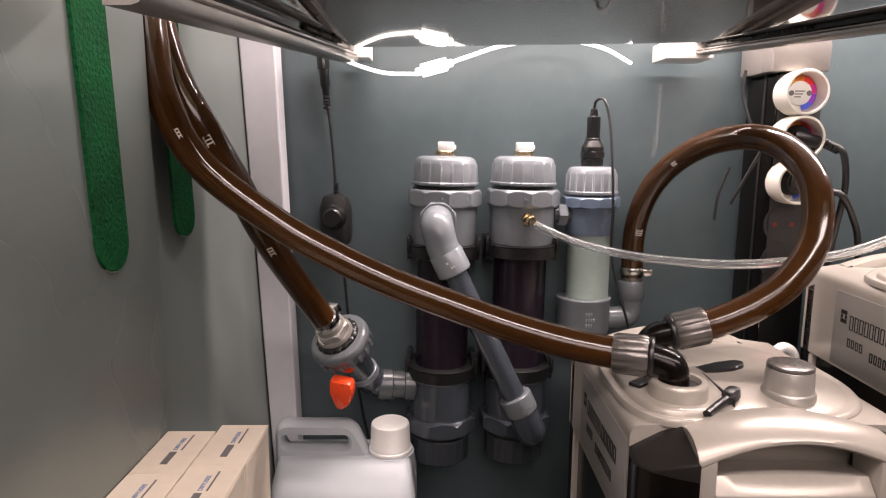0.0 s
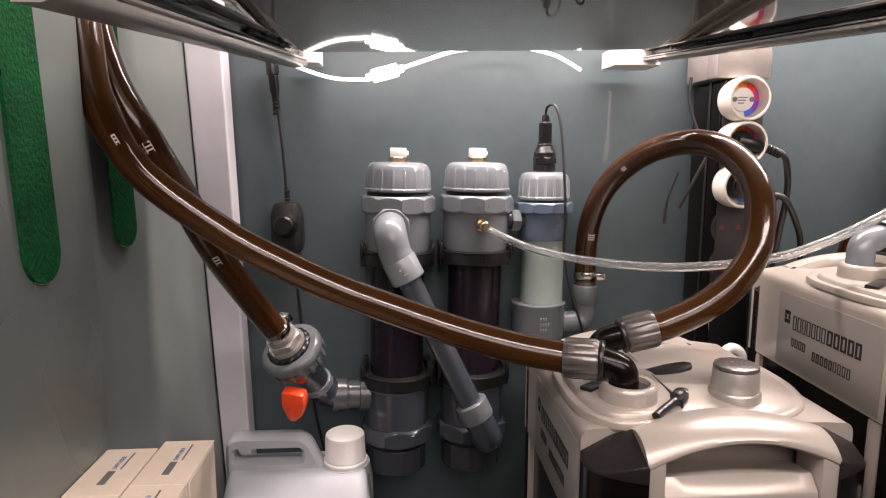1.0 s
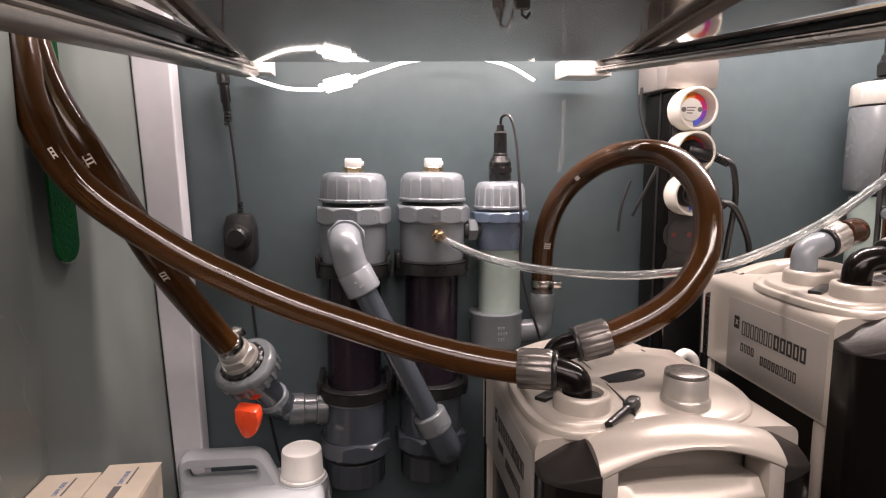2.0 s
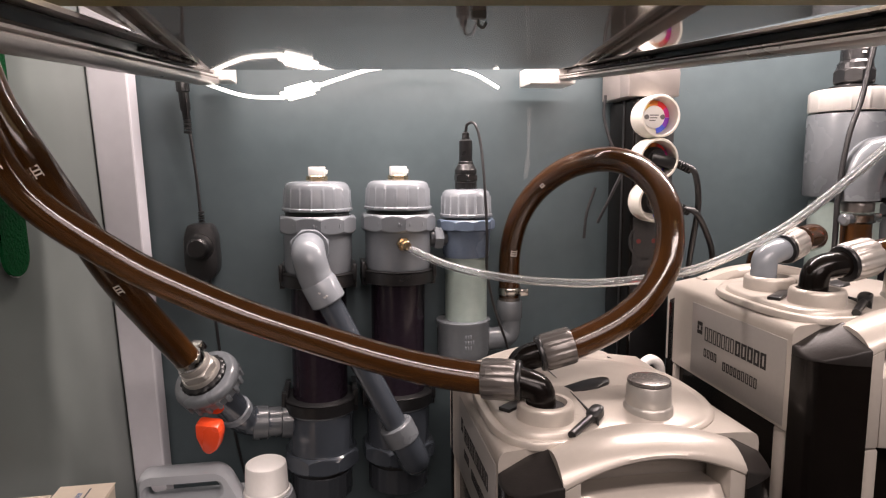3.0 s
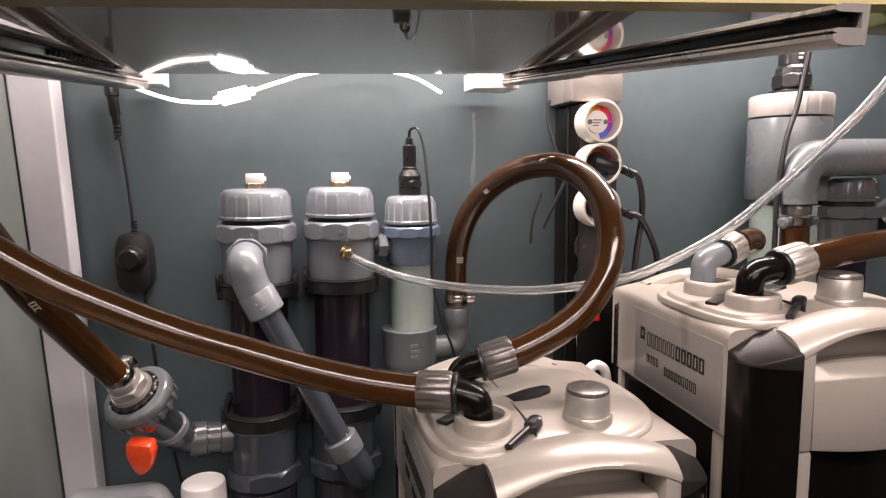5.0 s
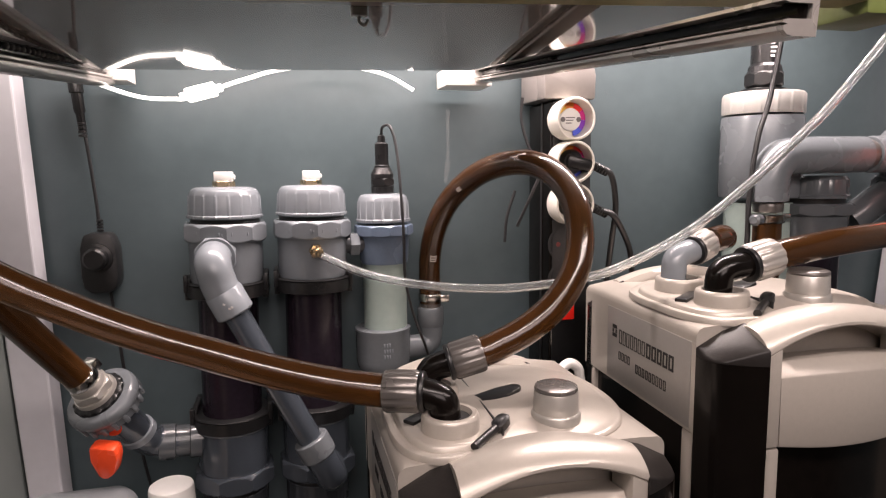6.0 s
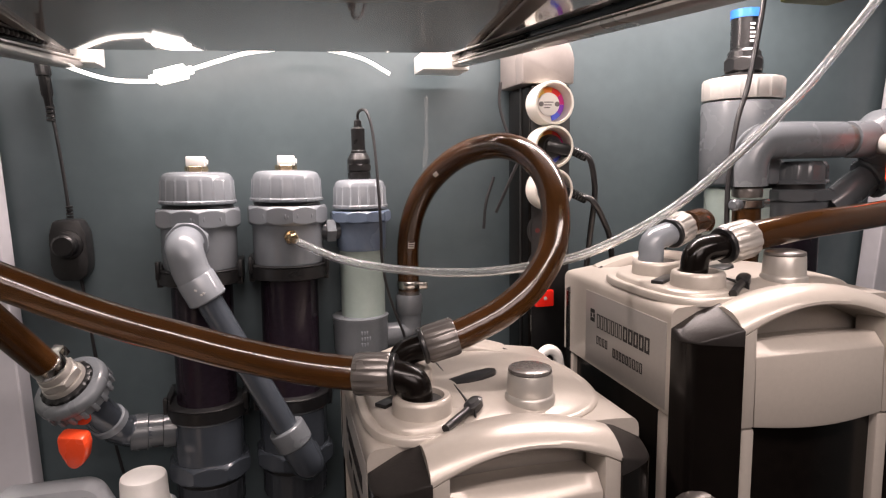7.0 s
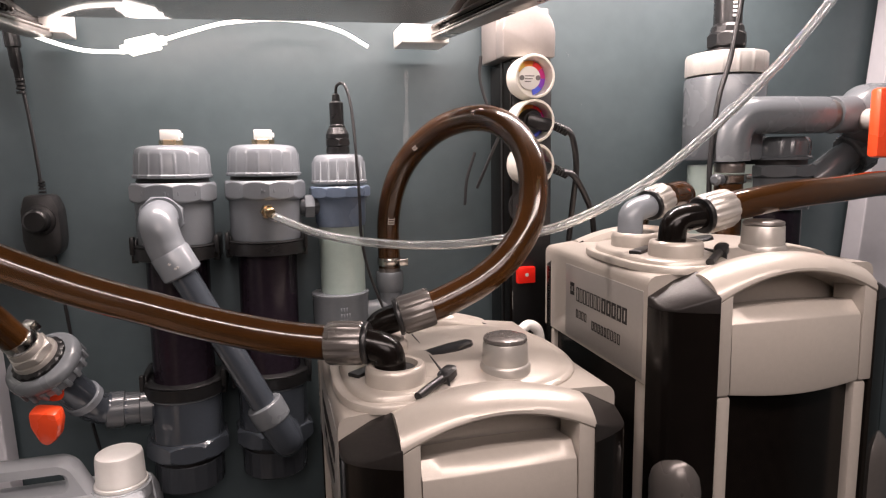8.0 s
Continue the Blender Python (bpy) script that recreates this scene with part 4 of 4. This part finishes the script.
def carton(loc, w, d, h):
    c = thing("carton", loc, "small cream carton with printed lid standing in a stack", "box", "stacked cream cartons")
    part("sleeve", box(0, 0, 0, w, d, h - 0.0015, 0.001), M_CARTON, c, "", False)
    lid = part("lid", box(-0.0004, -0.0004, h - 0.0014, w + 0.0004, d + 0.0004, h - 0.0003, 0.0004), M_CARTON, c, "printed lid", False)
    part("tuck_flap", box(w + 0.0001, 0.004, h - 0.016, w + 0.0009, d - 0.004, h - 0.0016, 0.0003), M_CARTON, lid, "", False)
    part("print_bar", box(w * 0.42, d * 0.20, h - 0.0005, w * 0.56, d * 0.48, h - 0.0001), M_INK, lid, "grey print", False)
    part("print_word", moved(lettering("DIFFUSER", 0.0046), pose(w * 0.53, d * 0.52, h - 0.0001, 0, 0, 90)), M_INKB, lid, "blue lettering", False)
    part("print_bar", box(w * 0.60, d * 0.52, h - 0.0005, w * 0.635, d * 0.90, h - 0.0001), M_INK, lid, "fine print", False)
    return c


cw, cd, ch = 0.0365, 0.0655, 0.1467
first = None
for layer in range(3):
    for i in range(2):
        for j in range(3):
            loc = ((-0.2085, -0.1700)[i], (0.268, 0.279)[i] + j * (cd + 0.0012), layer * ch)
            if first is None:
                first = carton(loc, cw, cd, ch)
            else:
                copy_thing(first, pose(*loc, 0, 0, 0))

# ---- green foam strips ----
BS = -1
for y, z, w, x, turn, lean in ((0.4045, 0.580, 0.039, -0.2093, 0, 0.055), (0.567, 0.580, 0.036, -0.2268, -5.0, 0.0)):
    g = thing("foam_strip", (x, y, z), "green rough foam strip with rounded end stuck on the side panel", "foam strip", "green foam strips", turn)
    g.matrix_basis = pose(x, y, z, 0, -1.8 if turn else 0, turn)
    outline = [(-w / 2, 0.36), (-w / 2, w / 2)] + [(-w / 2 * math.cos(a), w / 2 - w / 2 * math.sin(a)) for a in (math.pi * k / 10 for k in range(1, 10))] + [(w / 2, w / 2), (w / 2, 0.36)]
    outline = [(px + lean * pz, pz) for px, pz in outline]
    part("foam", moved(extruded(outline, 0, 0.0026), pose(0, 0, 0, 0, 0, -90)), M_GREEN, g, "", False)
    part("backing", moved(extruded([(ax_ * 0.96 + BS * 0.0014, az_ - 0.0010) for ax_, az_ in outline], 0.0, 0.0012), pose(0, 0, 0, 0, 0, -90)), M_WHITE, g, "pale film backing", False)

# ---- power strip ----
strip = thing("power_strip", (0.383, 0.72, 0.4), "black power strip with round white sockets fixed upright", "power strip")
housing = part("housing", box(0.3665, 0.690, 0.385, 0.4175, 0.757, 0.742, 0.004, 3), M_GLOSS, strip, "gloss black housing", True, True)
part("side_groove", box(0.3650, 0.712, 0.385, 0.3664, 0.716, 0.741, 0.0005), M_BLACKM, housing, "", True, True)
outl = [(0.356, 0.7425), (0.4178, 0.7425), (0.4178, 0.770)] + [(0.3869 + 0.0309 * math.cos(a), 0.770 + 0.028 * math.sin(a)) for a in (math.pi * k / 14 for k in range(1, 14))] + [(0.356, 0.770)]
part("end_cover", extruded(outl, 0.684, 0.706, 0.002), M_COVER, strip, "grey metallic rounded end cover", True, True)
part("end_cover", box(0.3562, 0.7062, 0.7425, 0.4200, 0.757, 0.800, 0.002), M_COVER, strip, "grey metallic back cover", True, True)
part("cover_screw", along(lathe([(0.0035, 0), (0.0035, 0.004), (0.002, 0.005)], 16), (0.380, 0.715, 0.8005), (0.380, 0.715, 0.82)), M_STEEL, strip, "bright screw head", True, True)
part("face_panel", box(0.3690, 0.6885, 0.400, 0.4150, 0.6904, 0.740, 0.0006), M_BLACKM, housing, "satin black face", True, True)
part("switch_mark", along(lathe([(0.0022, 0), (0.0022, 0.0002), (0.0016, 0.0003)], 16), (0.3835, 0.6822, 0.5), (0.3835, 0.60, 0.5)), M_PAPER, strip, "", True, True)
RAINBOW = [material("ring_tint", c, 0.4) for c in ((0.75, 0.45, 0.05), (0.85, 0.25, 0.03), (0.8, 0.04, 0.04), (0.6, 0.03, 0.25), (0.25, 0.05, 0.55), (0.08, 0.12, 0.7))]
SOCK = [(0.7195, 1), (0.6725, 1), (0.6255, 1), (0.5785, 0), (0.5365, 0)]
for z, white in SOCK:
    m = pose(0.3855, 0.690, z, 90, 0, 0)
    if white:
        sk = part("socket_adapter", moved(lathe([(0.0235, 0), (0.0235, 0.024), (0.0225, 0.026), (0.0205, 0.026), (0.0190, 0.008)], 40), m), M_IVORY, strip, "ivory socket insert", True, True)
    else:
        sk = part("socket", moved(lathe([(0.0215, 0), (0.0215, 0.0015), (0.0195, 0.0015), (0.0185, 0.0005)], 40), m), M_BLACKM, strip, "black socket", True, True)
    if white:
        face = part("face_plate", moved(lathe([(0.0125, 0.0082), (0.0125, 0.0105), (0.0115, 0.0110)], 30), m), M_WHITE, sk, "white contact plate", True, True)
        for q, shade in enumerate(RAINBOW):
            a0, a1 = math.radians(q * 38 - 150), math.radians(q * 38 - 113)
            ring = [(r_ * math.cos(a_), r_ * math.sin(a_)) for r_, ends in ((0.0129, (a0, (a0 + a1) / 2, a1)), (0.0186, (a1, (a0 + a1) / 2, a0))) for a_ in ends]
            part("colour_ring", moved(moved(extruded(ring, 0.0085, 0.0096), pose(0, 0, 0, 90, 0, 0)), m @ Matrix.Diagonal((1, 1, 1, 1))), shade, sk, "", False, True)
        for k in range(3):
            part("print_bar", moved(box(-0.006, 0.0015 - 0.003 * k, 0.0110, 0.005 - 0.002 * k, 0.0026 - 0.003 * k, 0.0113), m), M_INK, face, "", False, True)
    for dx in (-0.0095, 0.0095):
        part("contact_hole", moved(lathe([(0.0028, 0), (0.0028, 0.001)], 12), m @ Matrix.Translation((dx, 0, 0.0106 if white else 0.001))), M_INK if white else M_DIMRED, sk, "", True, True)
part("rocker_switch", box(0.3725, 0.682, 0.490, 0.3945, 0.691, 0.509, 0.0015), M_RED, strip, "lit red rocker switch", True, True)
part("rating_label", box(0.369, 0.6893, 0.4595, 0.396, 0.6905, 0.480), M_PAPER, strip, "small paper label", False, True)
for k in range(4):
    part("print_bar", box(0.371, 0.6889, 0.476 - k * 0.0045, 0.392 - 0.003 * (k % 2), 0.6894, 0.4775 - k * 0.0045), M_INK, strip, "", False, True)

for z, end in ((0.6725, [(0.430, 0.665, 0.655), (0.438, 0.67, 0.62), (0.438, 0.68, 0.57), (0.436, 0.69, 0.50)]), (0.6255, [(0.430, 0.66, 0.612), (0.45, 0.67, 0.588), (0.465, 0.68, 0.56), (0.475, 0.69, 0.50)])):
    pl = thing("power_plug", (0.39, 0.665, z), "black angled power plug with its cable in a white socket", "plug", "black power plugs")
    part("plug_body", moved(joined(lathe([(0.014, -0.008), (0.014, 0.006), (0.011, 0.012)], 24), box(-0.009, -0.007, 0.002, 0.025, 0.007, 0.016, 0.004)), pose(0.3855, 0.6815, z, 90, 14, 0)), M_BLACK, pl, "", True, True)
    for k in range(6):
        part("grip_ring", along(lathe([(0.0045, 0), (0.0052, 0.0008), (0.0052, 0.002), (0.0045, 0.0026)], 14), (0.408 + 0.0032 * k, 0.669, z - 0.004 - 0.0014 * k), (0.44, 0.669, z - 0.018)), M_BLACK, pl, "", True, True)
    part("cable", tube([(0.405, 0.669, z - 0.003), (0.420, 0.668, z - 0.008)] + end, 0.0034, 12, 8), M_CABLE, pl, "", True, True)
tc_ = thing("loose_cable", (0.335, 0.72, 0.65), "thin black cable hanging beside the power strip", "cable")
part("wire", tube([(0.338, 0.705, 0.745), (0.335, 0.70, 0.72), (0.340, 0.69, 0.69), (0.352, 0.685, 0.665), (0.345, 0.69, 0.64), (0.330, 0.70, 0.60)], 0.0018, 8, 8), M_CABLE, tc_, "", True, True)
part("wire", tube([(0.335, 0.72, 0.64), (0.325, 0.72, 0.61), (0.322, 0.72, 0.58)], 0.0018, 8, 8), M_CABLE, tc_, "", True, True)

# ---- dimmer and led cable ----
dim = thing("dimmer", (-0.116, 0.745, 0.58), "black inline dimmer with a round dial hanging on the back panel", "dimmer")
part("case", extruded([(-0.136, 0.560), (-0.134, 0.548), (-0.127, 0.542), (-0.109, 0.542), (-0.102, 0.548), (-0.100, 0.560), (-0.1005, 0.590), (-0.106, 0.605), (-0.131, 0.605), (-0.1355, 0.590)], 0.733, 0.760, 0.004), M_BLACKM, dim, "", True, True)
part("dial", along(lathe([(0.0150, 0), (0.0150, 0.003), (0.0120, 0.004), (0.0112, 0.013), (0.009, 0.0148)], 30), (-0.1185, 0.7330, 0.580), (-0.1185, 0.70, 0.580)), M_BLACK, dim, "round black dial", True, True)
part("cable", tube([(-0.118, 0.748, 0.610), (-0.120, 0.748, 0.65), (-0.124, 0.748, 0.70), (-0.128, 0.747, 0.735)], 0.0017, 10, 8), M_CABLE, dim, "", True, True)
part("cable", tube([(-0.114, 0.75, 0.552), (-0.110, 0.752, 0.50), (-0.104, 0.752, 0.43), (-0.090, 0.75, 0.33), (-0.07, 0.748, 0.24)], 0.0017, 10, 8), M_CABLE, dim, "", True, True)
part("jack", along(ribbed([(0.0026, -0.020), (0.0034, -0.018), (0.0040, 0), (0.0052, 0.002), (0.0052, 0.020), (0.0066, 0.021), (0.0066, 0.040), (0.0045, 0.043)], 12, 0.05, 6, 0.5), (-0.1272, 0.747, 0.728), (-0.1295, 0.744, 0.770)), M_BLACK, dim, "ribbed black jack", True, True)
for k in range(4):
    part("strain_ring", along(lathe([(0.0022, 0), (0.0034, 0.0006), (0.0034, 0.0020), (0.0022, 0.0026)], 14), (-0.1176, 0.748, 0.606 + 0.0034 * k), (-0.1178, 0.748, 0.66)), M_BLACK, dim, "", True, True)
for k in range(4):
    part("strain_ring", along(lathe([(0.0026, 0), (0.0042, 0.0006), (0.0042, 0.0024), (0.0026, 0.0030)], 14), (-0.1262, 0.747, 0.704 + 0.0040 * k), (-0.1270, 0.747, 0.76)), M_BLACK, dim, "", True, True)
led = thing("led_cable", (0.03, 0.69, 0.74), "white cable with an inline connector, strong light put in as glow", "light")
part("lead", tube([(-0.131, 0.738, 0.772), (-0.11, 0.71, 0.758), (-0.06, 0.69, 0.7395), (-0.02, 0.682, 0.7365)], 0.0019, 12, 10), M_LEADLIT, led, "", True, True)
part("connector", along(joined(box(-0.0095, -0.006, 0.003, 0.0095, 0.006, 0.031, 0.0012), box(-0.0045, -0.0035, -0.003, 0.0045, 0.0035, 0.037, 0.001)), (-0.018, 0.682, 0.739), (0.016, 0.682, 0.748)), M_LEADLIT, led, "white inline connector", True, True)
part("lead", tube([(0.012, 0.682, 0.747), (0.04, 0.684, 0.757), (0.075, 0.69, 0.768), (0.13, 0.70, 0.775), (0.18, 0.705, 0.768), (0.2125, 0.7059, 0.752)], 0.0019, 12, 10), M_LEADLIT, led, "", True, True)

# ---- right-hand plumbing ----
rp = thing("probe_column", (0.655, 0.70, 0), "wide grey pipe column with a pale cap and probe", "filter column", "upright filter columns on the back panel")
part("cap", ribbed([(0.046, 0.728), (0.0468, 0.7295), (0.0468, 0.751), (0.0455, 0.7535), (0.042, 0.7545)], 16, 0.018, 12, 0.14, 0.752), M_PVCL, rp, "pale grey ribbed cap")
part("socket", lathe([(0.0470, 0.626), (0.0485, 0.628), (0.0475, 0.722), (0.0465, 0.7255)], 48), M_PVCM, rp)
part("tube", lathe([(0.040, 0.40), (0.040, 0.62)], 40), M_TUBEG, rp, "milky grey-green tube")
gl2 = part("cable_gland", joined(lathe([(0.025, 0.754), (0.026, 0.7555), (0.026, 0.759), (0.020, 0.7595), (0.019, 0.762)], 30), facet_nut(8, 0.0215, 0.762, 0.779), lathe([(0.02, 0.779), (0.019, 0.786), (0.016, 0.790)], 24)), M_BLACK, rp, "black cable gland", False)
part("probe", lathe([(0.0165, 0.790), (0.0165, 0.83)], 24), M_BLACK, gl2, "black probe with white print")
for k in range(5):
    part("print_bar", moved(box(-0.0006, -0.0170, 0.796 + 0.005 * k, 0.004 + 0.0012 * (k % 3), -0.0160, 0.7985 + 0.005 * k), pose(0, 0, 0, 0, 0, -18)), M_WHITE, gl2, "", False)
part("probe_collar", lathe([(0.0175, 0.826), (0.0175, 0.836)], 24), material("blue_ring", (0.03, 0.16, 0.6), 0.35), gl2, "blue ring")
part("probe_cable", tube([(-0.026, -0.060, 0.86), (-0.033, -0.065, 0.82), (-0.047, -0.065, 0.74), (-0.060, -0.065, 0.697), (-0.068, -0.065, 0.634), (-0.068, -0.065, 0.58), (-0.066, -0.060, 0.50)], 0.003, 10, 8), M_CABLE, rp, "grey probe cable")

rb = thing("filter_column", (0.712, 0.675, 0), "dark grey pipe filter column behind the hose", "filter column", "upright filter columns on the back panel")
part("cap", ribbed([(0.041, 0.625), (0.041, 0.628), (0.039, 0.63), (0.039, 0.647), (0.035, 0.652), (0.030, 0.653)], 14, 0.022), M_PVCK, rb, "ribbed dark cap")
part("upper_nut", facet_nut(8, 0.0445, 0.604, 0.619, 9), M_PVCK, rb, "many-sided union nut", False)
part("upper_socket", lathe([(0.041, 0.565), (0.042, 0.605)], 40), M_PVCK, rb)
part("tube", lathe([(0.034, 0.36), (0.034, 0.57)], 40), M_TUBE, rb, "smoked dark tube")
part("gasket", lathe([(0.037, 0.618), (0.037, 0.626)], 40), M_BLACK, rb)

rpipe = thing("valve_pipe", (0.66, 0.63, 0.66), "grey elbow pipe with a ball valve and orange lever", "valve")
part("elbow_run", tube([(0.613, 0.635, 0.625), (0.613, 0.635, 0.650), (0.622, 0.635, 0.669), (0.645, 0.635, 0.676), (0.74, 0.635, 0.677)], 0.0215, 28, 8), M_PVCM, rpipe, "grey elbow pipe", True, True)
part("pipe_neck", along(lathe([(0.0175, 0), (0.0175, 0.02)], 28), (0.74, 0.635, 0.677), (0.8, 0.635, 0.679)), M_NUT, rpipe, "", True, True)
part("valve_body", along(lathe([(0.021, 0), (0.022, 0.002), (0.022, 0.03), (0.035, 0.045), (0.037, 0.06), (0.037, 0.085), (0.03, 0.09)], 32), (0.752, 0.635, 0.677), (0.9, 0.635, 0.679)), M_PVCM, rpipe, "grey valve body", True, True)
part("lever", box(0.757, 0.575, 0.626, 0.790, 0.590, 0.703, 0.005), M_ORANGE, rpipe, "orange lever", True, True)
part("stem", along(lathe([(0.012, 0), (0.012, 0.04)], 20), (0.790, 0.625, 0.672), (0.772, 0.58, 0.668)), M_PVCL, rpipe, "", True, True)
part("lower_nut", along(prism(8, 0.0165, 0, 0.012), (0.613, 0.635, 0.612), (0.613, 0.635, 0.63)), M_NUT, rpipe, "", True, True)
part("hose_clamp", along(joined(lathe([(0.0175, 0), (0.0185, 0.001), (0.0185, 0.009), (0.0175, 0.01)], 28), box(-0.028, -0.004, 0.0, -0.014, 0.006, 0.010, 0.002)), (0.613, 0.635, 0.600), (0.613, 0.635, 0.63)), M_STEEL, rpipe, "steel worm-drive clamp", True, True)
part("clamp_screw", along(lathe([(0.0045, 0), (0.0065, 0.002), (0.0065, 0.012), (0.004, 0.014)], 18), (0.592, 0.622, 0.605), (0.575, 0.615, 0.605)), M_PVCK, rpipe, "grey thumb screw", True, True)
part("hose_stub", tube([(0.613, 0.635, 0.605), (0.613, 0.635, 0.56), (0.614, 0.64, 0.48), (0.617, 0.645, 0.42)], 0.0155, 24, 6), M_HOSE, rpipe, "brown hose stub", True, True)
low = thing("branch_pipe", (0.79, 0.66, 0.61), "dark grey branch pipe with a union", "pipe")
part("pipe_run", tube([(0.755, 0.66, 0.595), (0.80, 0.65, 0.628), (0.85, 0.64, 0.655)], 0.019, 24, 4), M_PVCK, low, "", True, True)
part("union_ring", along(ribbed([(0.024, 0), (0.026, 0.002), (0.026, 0.018), (0.024, 0.02)], 16, 0.03, 6, 0.4), (0.80, 0.65, 0.628), (0.85, 0.64, 0.655)), M_PVCK, low, "ribbed union ring", True, True)
